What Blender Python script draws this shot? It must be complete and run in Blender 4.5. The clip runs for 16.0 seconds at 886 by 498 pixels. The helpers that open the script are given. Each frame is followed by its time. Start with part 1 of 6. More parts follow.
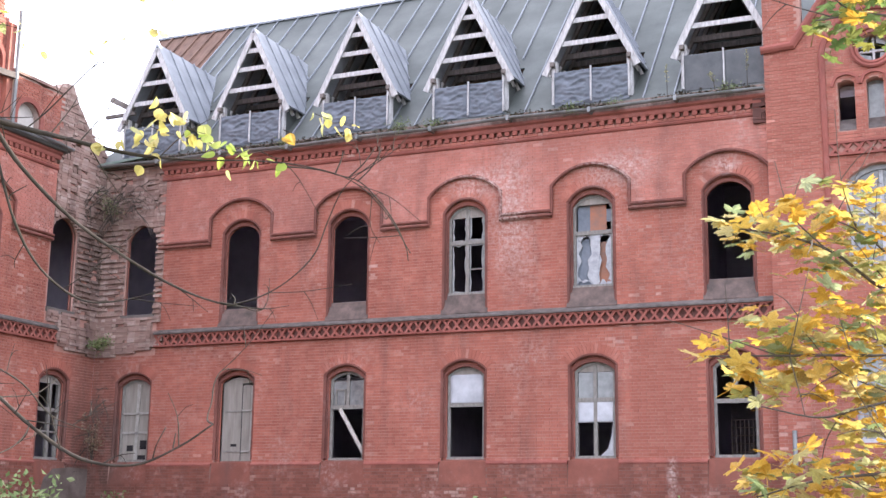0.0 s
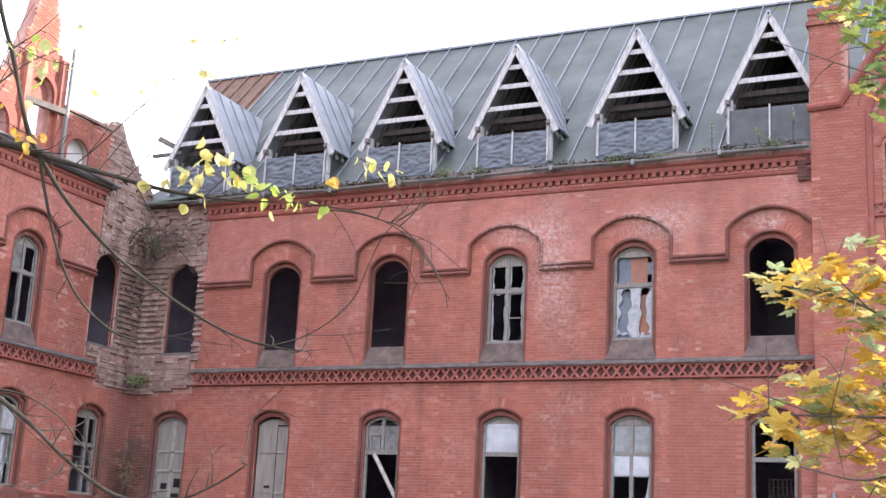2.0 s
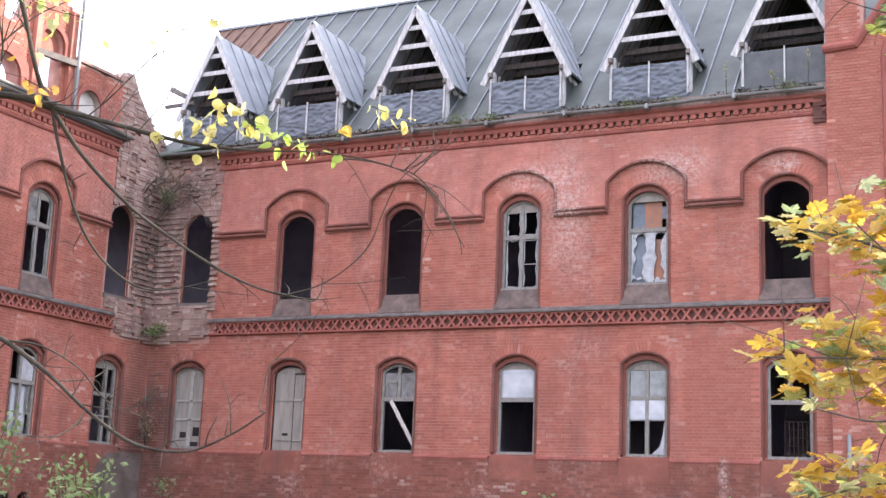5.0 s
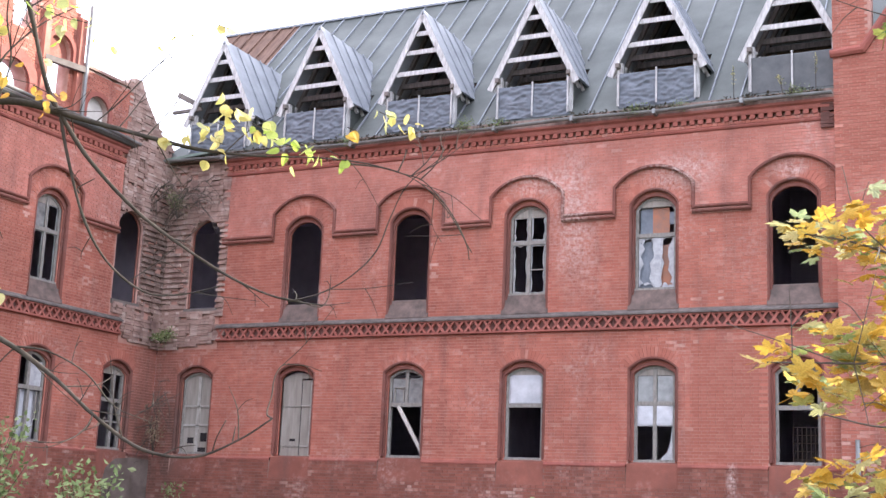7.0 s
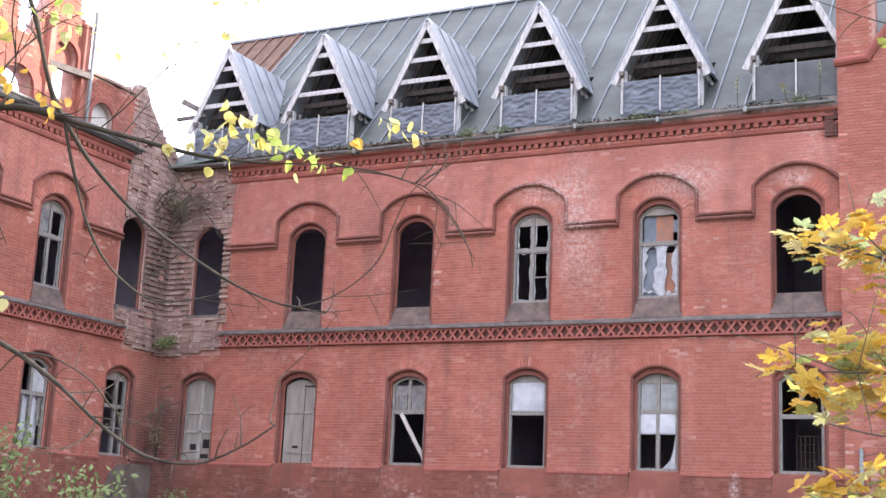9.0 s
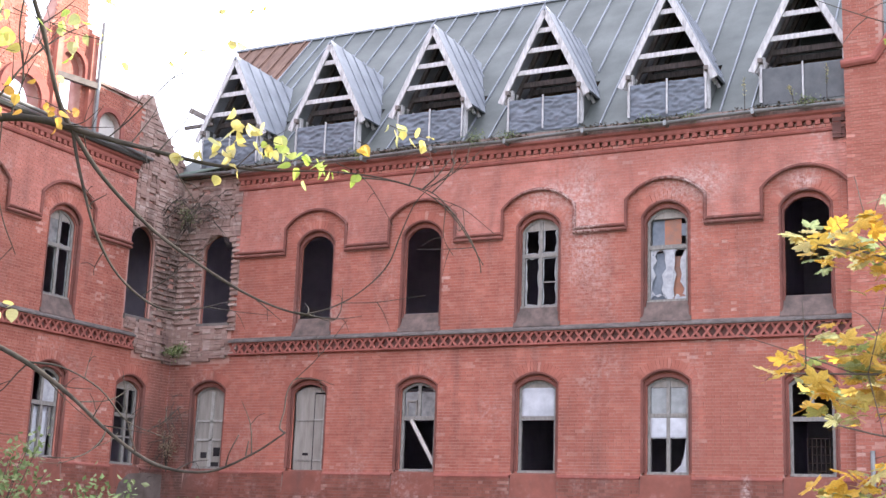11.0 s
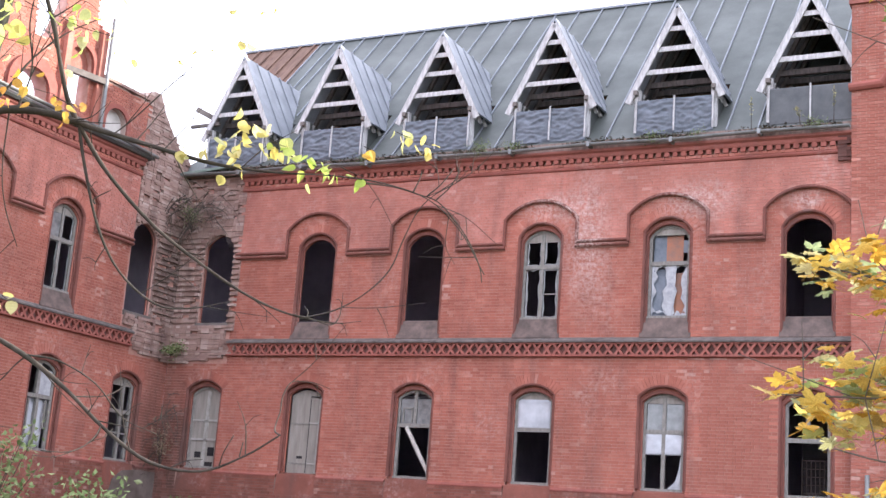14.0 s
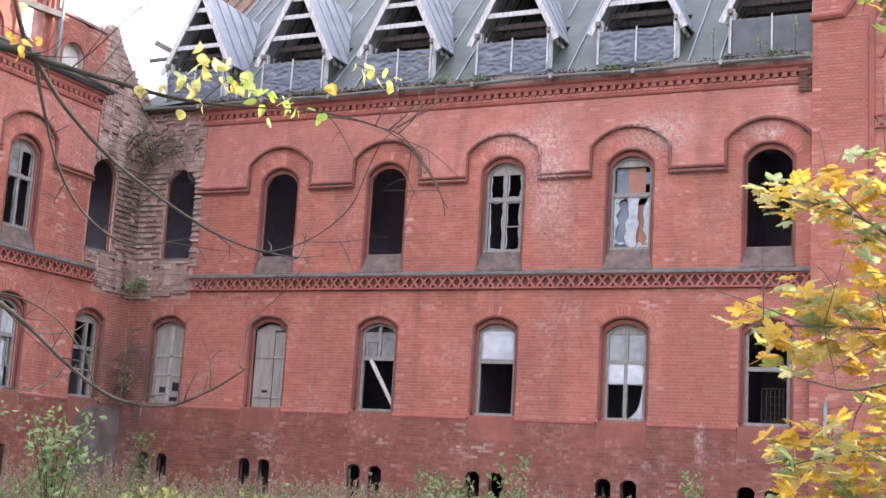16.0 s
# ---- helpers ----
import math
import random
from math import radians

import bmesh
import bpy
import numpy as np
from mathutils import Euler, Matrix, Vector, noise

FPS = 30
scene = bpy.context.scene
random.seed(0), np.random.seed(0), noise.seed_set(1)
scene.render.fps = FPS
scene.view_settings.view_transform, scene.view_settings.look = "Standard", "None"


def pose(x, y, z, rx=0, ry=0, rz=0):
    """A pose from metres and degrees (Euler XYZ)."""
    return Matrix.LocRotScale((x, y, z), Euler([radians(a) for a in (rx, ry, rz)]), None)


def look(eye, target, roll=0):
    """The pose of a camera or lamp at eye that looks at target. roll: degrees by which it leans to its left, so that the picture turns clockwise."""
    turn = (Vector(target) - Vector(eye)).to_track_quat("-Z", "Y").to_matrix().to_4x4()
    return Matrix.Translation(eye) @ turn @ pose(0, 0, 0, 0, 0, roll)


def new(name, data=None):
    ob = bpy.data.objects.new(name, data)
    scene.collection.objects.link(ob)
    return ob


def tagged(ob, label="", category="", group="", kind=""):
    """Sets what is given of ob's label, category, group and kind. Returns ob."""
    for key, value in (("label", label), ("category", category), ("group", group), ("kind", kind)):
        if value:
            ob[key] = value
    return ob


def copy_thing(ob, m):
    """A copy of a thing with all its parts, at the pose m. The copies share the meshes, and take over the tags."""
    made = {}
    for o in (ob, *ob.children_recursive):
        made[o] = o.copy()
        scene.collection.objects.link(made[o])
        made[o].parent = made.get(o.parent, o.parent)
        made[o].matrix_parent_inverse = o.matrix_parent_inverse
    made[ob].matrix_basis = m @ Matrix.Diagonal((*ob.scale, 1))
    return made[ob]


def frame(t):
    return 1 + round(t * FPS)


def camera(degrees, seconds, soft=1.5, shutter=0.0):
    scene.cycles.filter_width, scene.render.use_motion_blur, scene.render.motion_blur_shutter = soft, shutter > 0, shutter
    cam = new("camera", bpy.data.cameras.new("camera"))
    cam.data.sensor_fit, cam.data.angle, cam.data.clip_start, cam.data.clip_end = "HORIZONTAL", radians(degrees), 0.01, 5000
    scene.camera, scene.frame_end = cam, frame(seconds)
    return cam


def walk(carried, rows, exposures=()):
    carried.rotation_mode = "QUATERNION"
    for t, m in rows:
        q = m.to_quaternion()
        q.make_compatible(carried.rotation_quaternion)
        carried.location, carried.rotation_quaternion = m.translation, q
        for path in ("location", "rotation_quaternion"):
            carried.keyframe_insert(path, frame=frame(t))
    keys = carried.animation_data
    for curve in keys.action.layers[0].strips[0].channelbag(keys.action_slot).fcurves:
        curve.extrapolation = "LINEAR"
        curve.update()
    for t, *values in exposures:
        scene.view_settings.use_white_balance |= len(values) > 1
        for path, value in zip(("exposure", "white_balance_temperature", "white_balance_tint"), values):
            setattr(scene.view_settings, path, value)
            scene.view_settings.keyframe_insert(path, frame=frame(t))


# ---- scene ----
EYE = 1.6
cam = camera(37.93, 16.0)
# seconds, yaw, pitch and roll of a camera that is held in one spot and swung about
ROWS = [
    (0.0, 23.897, 11.861, -0.729),
    (0.5, 23.563, 12.283, -1.137),
    (1.0, 23.587, 12.269, -1.237),
    (1.2, 23.660, 12.892, -1.402),
    (1.5, 24.184, 16.359, -1.595),
    (1.7, 24.825, 15.217, -2.164),
    (2.0, 25.795, 13.901, -2.949),
    (2.5, 26.511, 12.290, -3.207),
    (3.0, 27.310, 12.078, -3.665),
    (3.5, 27.381, 11.609, -3.156),
    (4.0, 26.915, 11.612, -2.652),
    (4.2, 26.501, 11.404, -2.612),
    (6.5, 26.421, 11.795, -2.141),
    (7.0, 26.673, 11.759, -2.364),
    (7.5, 26.749, 11.783, -2.243),
    (8.0, 26.653, 11.796, -2.224),
    (8.5, 26.807, 11.986, -2.618),
    (11.0, 27.227, 12.320, -2.092),
    (11.5, 29.698, 12.384, -2.887),
    (11.7, 31.261, 11.992, -1.933),
    (12.0, 33.744, 11.882, -1.062),
    (12.5, 30.475, 12.077, -1.958),
    (13.0, 28.509, 12.057, -2.610),
    (13.5, 27.862, 13.414, -4.098),
    (14.0, 27.325, 12.678, -4.233),
    (14.5, 26.075, 12.628, -4.234),
    (15.0, 25.299, 12.464, -4.026),
    (15.5, 25.221, 11.938, -4.189),
    (15.8, 25.442, 11.219, -3.892),
    (16.0, 25.462, 9.832, -3.404),
]


def held(yaw, pitch, roll):
    y, p = radians(yaw), radians(pitch)
    ahead = Vector((-math.sin(y) * math.cos(p), math.cos(y) * math.cos(p), math.sin(p)))
    return look((0, 0, EYE), Vector((0, 0, EYE)) + ahead, -roll)


walk(cam, [(t, held(yaw, pitch, roll)) for t, yaw, pitch, roll in ROWS], [(0.0, 1.42), (1.3, 1.42), (2.0, 1.31), (3.0, 1.34), (4.0, 1.42), (8.5, 1.45), (12.0, 1.45), (14.0, 1.40), (16.0, 1.43)])

# ---- world and sun ----
SUN_AZ, SUN_EL = 45.0, 20.3  # degrees from +y towards +x, and above the horizon
world = bpy.data.worlds.new("sky")
scene.world = world
world.use_nodes = True
wn = world.node_tree.nodes
sky = wn.new("ShaderNodeTexSky")
sky.sky_type, sky.sun_disc = "NISHITA", False
sky.sun_elevation, sky.sun_rotation = radians(SUN_EL), radians(SUN_AZ)
sky.dust_density, sky.air_density = 6.0, 1.0
haze = wn.new("ShaderNodeMix")
haze.data_type = "RGBA"
haze.inputs["Factor"].default_value = 0.72
haze.inputs[7].default_value = (13.9, 14.3, 16.9, 1)
world.node_tree.links.new(sky.outputs[0], haze.inputs[6])
world.node_tree.links.new(haze.outputs[2], wn["Background"].inputs["Color"])
wn["Background"].inputs["Strength"].default_value = 0.11
sun = new("sun", bpy.data.lights.new("sun", "SUN"))
sun.data.energy, sun.data.angle, sun.data.color = 5.0, radians(0.6), (1.0, 0.93, 0.82)
az, el = radians(SUN_AZ), radians(SUN_EL)
to_sun = Vector((math.sin(az) * math.cos(el), math.cos(az) * math.cos(el), math.sin(el)))
sun.matrix_world = look(to_sun * 80, (0, 0, 0))

# ---- materials ----


class Nodes:
    """A node material written in a few words."""

    def __init__(self, name, rough=0.8, metal=0.0, spec=0.3):
        self.m = bpy.data.materials.new(name)
        self.m.use_nodes = True
        self.t = self.m.node_tree
        self.b = self.t.nodes["Principled BSDF"]
        self.b.inputs["Roughness"].default_value = rough
        self.b.inputs["Metallic"].default_value = metal
        self.b.inputs["Specular IOR Level"].default_value = spec
        self.co = self.t.nodes.new("ShaderNodeTexCoord").outputs["Object"]

    def put(self, value, socket):
        if isinstance(value, bpy.types.NodeSocket):
            self.t.links.new(value, socket)
        elif isinstance(value, tuple) and len(value) == 3:
            socket.default_value = (*value, 1)
        else:
            socket.default_value = value

    def noise(self, scale, detail=4, rough=0.55, stretch=None):
        n = self.t.nodes.new("ShaderNodeTexNoise")
        n.inputs["Scale"].default_value, n.inputs["Detail"].default_value, n.inputs["Roughness"].default_value = scale, detail, rough
        co = self.co
        if stretch:
            mp = self.t.nodes.new("ShaderNodeMapping")
            mp.inputs["Scale"].default_value = stretch
            self.t.links.new(co, mp.inputs[0])
            co = mp.outputs[0]
        self.t.links.new(co, n.inputs["Vector"])
        return n.outputs["Fac"]

    def ramp(self, fac, *stops):
        n = self.t.nodes.new("ShaderNodeValToRGB")
        while len(n.color_ramp.elements) < len(stops):
            n.color_ramp.elements.new(0.5)
        for e, (p, c) in zip(n.color_ramp.elements, stops):
            e.position, e.color = p, ((c, c, c, 1) if isinstance(c, (int, float)) else (*c, 1))
        self.t.links.new(fac, n.inputs[0])
        return n.outputs[0]

    def mix(self, fac, a, b, how="MIX"):
        n = self.t.nodes.new("ShaderNodeMix")
        n.data_type, n.blend_type = "RGBA", how
        self.put(fac, n.inputs["Factor"])
        self.put(a, n.inputs[6])
        self.put(b, n.inputs[7])
        return n.outputs[2]

    def island(self):
        return self.t.nodes.new("ShaderNodeNewGeometry").outputs["Random Per Island"]

    def own(self):
        return self.t.nodes.new("ShaderNodeObjectInfo").outputs["Random"]

    def bump(self, height, strength=0.3, distance=0.01):
        n = self.t.nodes.new("ShaderNodeBump")
        n.inputs["Strength"].default_value, n.inputs["Distance"].default_value = strength, distance
        self.put(height, n.inputs["Height"])
        self.t.links.new(n.outputs[0], self.b.inputs["Normal"])

    def done(self, colour, rough=None):
        self.put(colour, self.b.inputs["Base Color"])
        if rough is not None:
            self.put(rough, self.b.inputs["Roughness"])
        return self.m


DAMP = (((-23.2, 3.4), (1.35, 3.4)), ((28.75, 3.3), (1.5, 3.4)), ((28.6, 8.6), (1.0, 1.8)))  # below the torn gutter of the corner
STREAKS = (((-11.0, 9.0), (0.75, 2.3)), ((-8.3, 9.9), (1.3, 0.6)), ((-5.75, 9.75), (0.5, 0.3)), ((-11.9, 9.9), (1.2, 0.5)), ((-7.12, 2.6), (0.16, 0.7)), ((-18.6, 7.2), (1.0, 0.5)))


def brick_material(name, tones, pale=0.5, dirt=0.5, single=False, bloom=0.75):
    """Bricks that differ one by one, with lime bloom, soot and salt streaks under the gutter's leaks."""
    n = Nodes(name, 0.85)
    pick = n.own() if single else n.island()
    base = n.ramp(pick, (0.0, tones[0]), (0.35, tones[1]), (0.7, tones[2]), (1.0, tones[3]))
    if bloom:  # salt-bleached bricks, gathered in loose patches
        few = n.ramp(pick, (0.86, 0.0), (0.90, 0.7), (1.0, 1.0))
        where = n.ramp(n.noise(0.55, 4, 0.6), (0.50, 0.0), (0.64, bloom))
        worn = n.ramp(n.noise(14, 4, 0.7), (0.30, 0.25), (0.60, 1.0))
        base = n.mix(n.mix(1.0, n.mix(1.0, few, where, "MULTIPLY"), worn, "MULTIPLY"), base, (0.60, 0.43, 0.38))
    large = n.ramp(n.noise(0.35, 5, 0.65), (0.34, 0.80), (0.68, 1.16))
    c = n.mix(1.0, base, large, "MULTIPLY")
    grain = n.ramp(n.noise(60, 3), (0.3, 0.8), (0.75, 1.12))
    c = n.mix(0.7, c, grain, "MULTIPLY")
    c = n.mix(0.8, c, n.ramp(n.noise(2.6, 5, 0.65), (0.32, 0.80), (0.70, 1.14)), "MULTIPLY")
    lime = n.ramp(n.noise(0.8, 6, 0.7), (0.50, 0.0), (0.70, pale))
    salt = n.ramp(n.noise(9, 5, 0.7), (0.45, 0.0), (0.7, 1.0))
    c = n.mix(n.mix(1.0, lime, salt, "MULTIPLY"), c, (0.56, 0.42, 0.39))
    soot = n.ramp(n.noise(1.1, 6, 0.65, (1.6, 0.35, 1.6)), (0.52, 0.0), (0.76, dirt))
    c = n.mix(soot, c, (0.10, 0.06, 0.055))
    speckle = n.ramp(n.noise(11, 5, 0.75), (0.42, 0.0), (0.62, 1.0))
    for (u, v), (ru, rv) in STREAKS:
        mp, ball = n.t.nodes.new("ShaderNodeMapping"), n.t.nodes.new("ShaderNodeTexGradient")
        mp.inputs["Location"].default_value, mp.inputs["Scale"].default_value = (-u / ru, -v / rv, 0), (1 / ru, 1 / rv, 0)
        ball.gradient_type = "SPHERICAL"
        n.t.links.new(n.co, mp.inputs[0])
        n.t.links.new(mp.outputs[0], ball.inputs[0])
        c = n.mix(n.mix(1.0, n.ramp(ball.outputs["Fac"], (0.0, 0.0), (0.75, 0.62)), speckle, "MULTIPLY"), c, (0.62, 0.50, 0.47))
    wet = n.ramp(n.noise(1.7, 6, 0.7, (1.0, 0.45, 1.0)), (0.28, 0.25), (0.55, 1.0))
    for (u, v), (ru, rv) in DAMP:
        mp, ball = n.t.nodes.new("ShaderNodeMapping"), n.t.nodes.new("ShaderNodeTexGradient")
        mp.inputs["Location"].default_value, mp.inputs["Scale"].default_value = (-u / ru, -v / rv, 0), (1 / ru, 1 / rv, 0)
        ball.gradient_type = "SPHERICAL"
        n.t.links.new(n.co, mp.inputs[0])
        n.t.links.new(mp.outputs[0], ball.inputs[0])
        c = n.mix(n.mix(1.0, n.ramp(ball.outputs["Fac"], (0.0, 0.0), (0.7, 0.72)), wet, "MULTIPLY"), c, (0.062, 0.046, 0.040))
    n.bump(n.noise(90, 4), 0.35, 0.004)
    return n.done(c)


RED = ((0.342, 0.115, 0.085), (0.365, 0.127, 0.094), (0.386, 0.137, 0.102), (0.418, 0.162, 0.124))
DULL = ((0.190, 0.070, 0.053), (0.222, 0.080, 0.060), (0.246, 0.089, 0.066), (0.280, 0.118, 0.090))
WORN = ((0.270, 0.170, 0.146), (0.305, 0.200, 0.172), (0.340, 0.232, 0.202), (0.43, 0.330, 0.295))
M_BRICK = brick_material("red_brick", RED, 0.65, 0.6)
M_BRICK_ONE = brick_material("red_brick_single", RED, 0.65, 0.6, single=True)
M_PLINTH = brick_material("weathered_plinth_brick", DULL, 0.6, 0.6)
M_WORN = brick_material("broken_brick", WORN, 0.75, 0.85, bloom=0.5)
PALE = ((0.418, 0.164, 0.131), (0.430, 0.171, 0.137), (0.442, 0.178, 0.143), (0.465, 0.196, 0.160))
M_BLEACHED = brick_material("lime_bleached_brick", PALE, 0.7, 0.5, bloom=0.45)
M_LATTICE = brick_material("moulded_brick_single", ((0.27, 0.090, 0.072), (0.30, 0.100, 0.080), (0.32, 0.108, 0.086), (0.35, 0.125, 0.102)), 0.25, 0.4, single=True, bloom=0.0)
# weathered rolls, darker than M_MOULD: their shadow lines are in the colour
M_ROLL = brick_material("shaded_moulded_brick", ((0.165, 0.062, 0.050), (0.185, 0.068, 0.055), (0.205, 0.076, 0.061), (0.225, 0.086, 0.070)), 0.3, 0.6, bloom=0.0)
# brick darkened to carry the shade of recesses and hollows in its colour
M_RECESS_SHADE = brick_material("recess_shade_brick", ((0.095, 0.042, 0.036), (0.105, 0.046, 0.039), (0.115, 0.050, 0.043), (0.125, 0.056, 0.047)), 0.2, 0.5, bloom=0.0)
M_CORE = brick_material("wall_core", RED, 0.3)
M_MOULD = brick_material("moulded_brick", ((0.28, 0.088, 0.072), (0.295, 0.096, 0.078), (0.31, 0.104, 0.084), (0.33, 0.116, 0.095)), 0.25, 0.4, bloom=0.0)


def mortar_material():
    n = Nodes("lime_mortar", 0.95)
    c = n.ramp(n.noise(3.0, 5), (0.3, (0.33, 0.16, 0.13)), (0.7, (0.45, 0.27, 0.23)))
    n.bump(n.noise(120, 3), 0.4, 0.003)
    return n.done(c)


def plain(name, a, b, rough=0.8, scale=6, stretch=None, metal=0.0, bump=0.2, fine=80, spec=0.3):
    n = Nodes(name, rough, metal, spec)
    c = n.ramp(n.noise(scale, 5, 0.6, stretch), (0.3, a), (0.72, b))
    c = n.mix(0.5, c, n.ramp(n.noise(fine, 3), (0.3, 0.8), (0.7, 1.1)), "MULTIPLY")
    n.bump(n.noise(fine, 4, 0.6, stretch), bump, 0.004)
    return n.done(c)


M_MORTAR = mortar_material()
M_SILL = plain("grey_cement", (0.10, 0.085, 0.08), (0.20, 0.175, 0.165), 0.9, 2.5)
M_SLATE = plain("dark_sill_slate", (0.075, 0.064, 0.062), (0.17, 0.147, 0.14), 0.85, 5)
M_ZINC = plain("weathered_zinc", (0.19, 0.205, 0.235), (0.31, 0.33, 0.37), 0.55, 1.5, None, 0.25, 0.15)
M_ROOF = plain("grey_green_sheet_metal", (0.060, 0.068, 0.066), (0.118, 0.128, 0.125), 0.55, 0.9, (1, 1, 1), 0.15, 0.12, 30)
M_FELT = plain("blue_grey_roofing_felt", (0.10, 0.115, 0.14), (0.165, 0.185, 0.225), 0.6, 3, None, 0, 0.5, 25)
M_DARKFELT = plain("dark_grey_felt", (0.075, 0.08, 0.088), (0.125, 0.13, 0.14), 0.7, 3)
M_WHITEWOOD = plain("peeling_white_wood", (0.28, 0.27, 0.275), (0.62, 0.61, 0.63), 0.8, 5, (3, 3, 0.8))
M_FRAME = plain("grey_painted_window_wood", (0.15, 0.14, 0.13), (0.29, 0.275, 0.26), 0.75, 7, (3, 1, 3))
M_BOARD = plain("weathered_grey_boarding", (0.21, 0.19, 0.172), (0.33, 0.305, 0.28), 0.85, 2, (5, 0.6, 5))
M_DECK = plain("rusty_roof_decking", (0.10, 0.058, 0.045), (0.20, 0.12, 0.092), 0.85, 2, (4, 1, 1))
M_OLDWOOD = plain("old_brown_timber", (0.14, 0.10, 0.088), (0.28, 0.205, 0.18), 0.85, 4, (4, 1, 1))
# darker than M_OLDWOOD, for the timbers inside the dormers
M_ATTICWOOD = plain("dark_attic_timber", (0.045, 0.038, 0.038), (0.135, 0.112, 0.108), 0.85, 4, (4, 1, 1))
M_PALEBAR = plain("pale_grey_bar", (0.29, 0.275, 0.255), (0.42, 0.40, 0.38), 0.8, 7)
M_PALEWOOD = plain("bare_pale_plank", (0.42, 0.38, 0.36), (0.60, 0.56, 0.53), 0.8, 4, (4, 1, 1))
M_SHEET = plain("white_plastic_sheet", (0.36, 0.375, 0.42), (0.56, 0.58, 0.63), 0.45, 2.5)
M_RAG = plain("torn_white_cloth", (0.28, 0.29, 0.32), (0.50, 0.51, 0.54), 0.9, 6)
M_INSIDE = plain("sooty_plaster", (0.34, 0.305, 0.37), (0.54, 0.49, 0.56), 0.95, 1.0)
# near-black colour that stands for the dark inside open gaps
M_GAP = plain("gap_darkness", (0.012, 0.010, 0.012), (0.03, 0.026, 0.03), 0.95, 4)
M_PLASTER = plain("white_lime_plaster", (0.46, 0.44, 0.42), (0.68, 0.66, 0.64), 0.9, 3)
M_IRON = plain("rusted_iron", (0.03, 0.022, 0.02), (0.07, 0.045, 0.035), 0.7, 9, None, 0.5)
M_GUTTER = plain("grey_gutter_zinc", (0.15, 0.16, 0.165), (0.29, 0.30, 0.31), 0.5, 2, None, 0.3)
M_COPPER = plain("verdigris_flashing", (0.12, 0.17, 0.15), (0.22, 0.28, 0.25), 0.6, 3)
M_PANEL_BLUE = plain("blue_grey_panel", (0.13, 0.15, 0.185), (0.23, 0.255, 0.30), 0.8, 3)
M_PANEL_ORANGE = plain("orange_panel", (0.22, 0.15, 0.13), (0.42, 0.17, 0.10), 0.8, 4)


def glass_material():
    n = Nodes("dusty_window_glass", 0.22, 0.0, 0.5)
    c = n.ramp(n.noise(4, 5), (0.3, (0.10, 0.11, 0.115)), (0.7, (0.26, 0.27, 0.275)))
    n.b.inputs["Coat Weight"].default_value = 0.4
    return n.done(c)


M_GLASS = glass_material()
M_RENDER = plain("stained_cement_render", (0.075, 0.058, 0.052), (0.19, 0.150, 0.135), 0.95, 1.6)
M_DAMP_MORTAR = plain("damp_mortar", (0.15, 0.085, 0.07), (0.24, 0.145, 0.12), 0.95, 3)
M_SILLSLOPE = plain("mossy_sill_brick", (0.075, 0.062, 0.058), (0.19, 0.135, 0.122), 0.9, 4)

# ---- mesh helpers ----


def part(name, bm, material, parent=None, label="", smooth=False):
    """Links a bmesh as one mesh object under a thing or a part."""
    me = bpy.data.meshes.new(name)
    if isinstance(bm, bmesh.types.BMesh):
        bmesh.ops.recalc_face_normals(bm, faces=bm.faces)
        bm.to_mesh(me)
        bm.free()
    else:
        me.from_pydata(*bm)
        me.update()
    if smooth:
        for p in me.polygons:
            p.use_smooth = True
    me.materials.append(material)
    ob = new(name, me)
    if parent is not None:
        ob.parent = parent
    return tagged(ob, label=label)


def thing(name, label="", category="", matrix=None, group="", kind=""):
    ob = new(name)
    if matrix is not None:
        ob.matrix_world = matrix
    return tagged(ob, label, category, group, kind)


def box(bm, u0, u1, v0, v1, w0, w1):
    vs = [bm.verts.new((u, v, w)) for w in (w0, w1) for v in (v0, v1) for u in (u0, u1)]
    for f in ((0, 1, 3, 2), (4, 6, 7, 5), (0, 4, 5, 1), (2, 3, 7, 6), (0, 2, 6, 4), (1, 5, 7, 3)):
        bm.faces.new([vs[i] for i in f])
    return vs


def prism(bm, pts, w0, w1):
    """A flat outline in u, v made solid between w0 and w1."""
    a = [bm.verts.new((u, v, w0)) for u, v in pts]
    b = [bm.verts.new((u, v, w1)) for u, v in pts]
    bm.faces.new(b)
    bm.faces.new(a[::-1])
    n = len(pts)
    for i in range(n):
        bm.faces.new((a[i], a[(i + 1) % n], b[(i + 1) % n], b[i]))


def beam(bm, a, b, wide, deep, up=(0, 0, 1)):
    """A squared timber between two points."""
    a, b = Vector(a), Vector(b)
    d = (b - a).normalized()
    s = d.cross(Vector(up))
    if s.length < 1e-4:
        s = d.cross(Vector((1, 0, 0)))
    s.normalize()
    t = s.cross(d)
    vs = [bm.verts.new(p + s * i * wide / 2 + t * j * deep / 2) for p in (a, b) for j in (-1, 1) for i in (-1, 1)]
    for f in ((0, 1, 3, 2), (4, 6, 7, 5), (0, 4, 5, 1), (2, 3, 7, 6), (0, 2, 6, 4), (1, 5, 7, 3)):
        bm.faces.new([vs[i] for i in f])


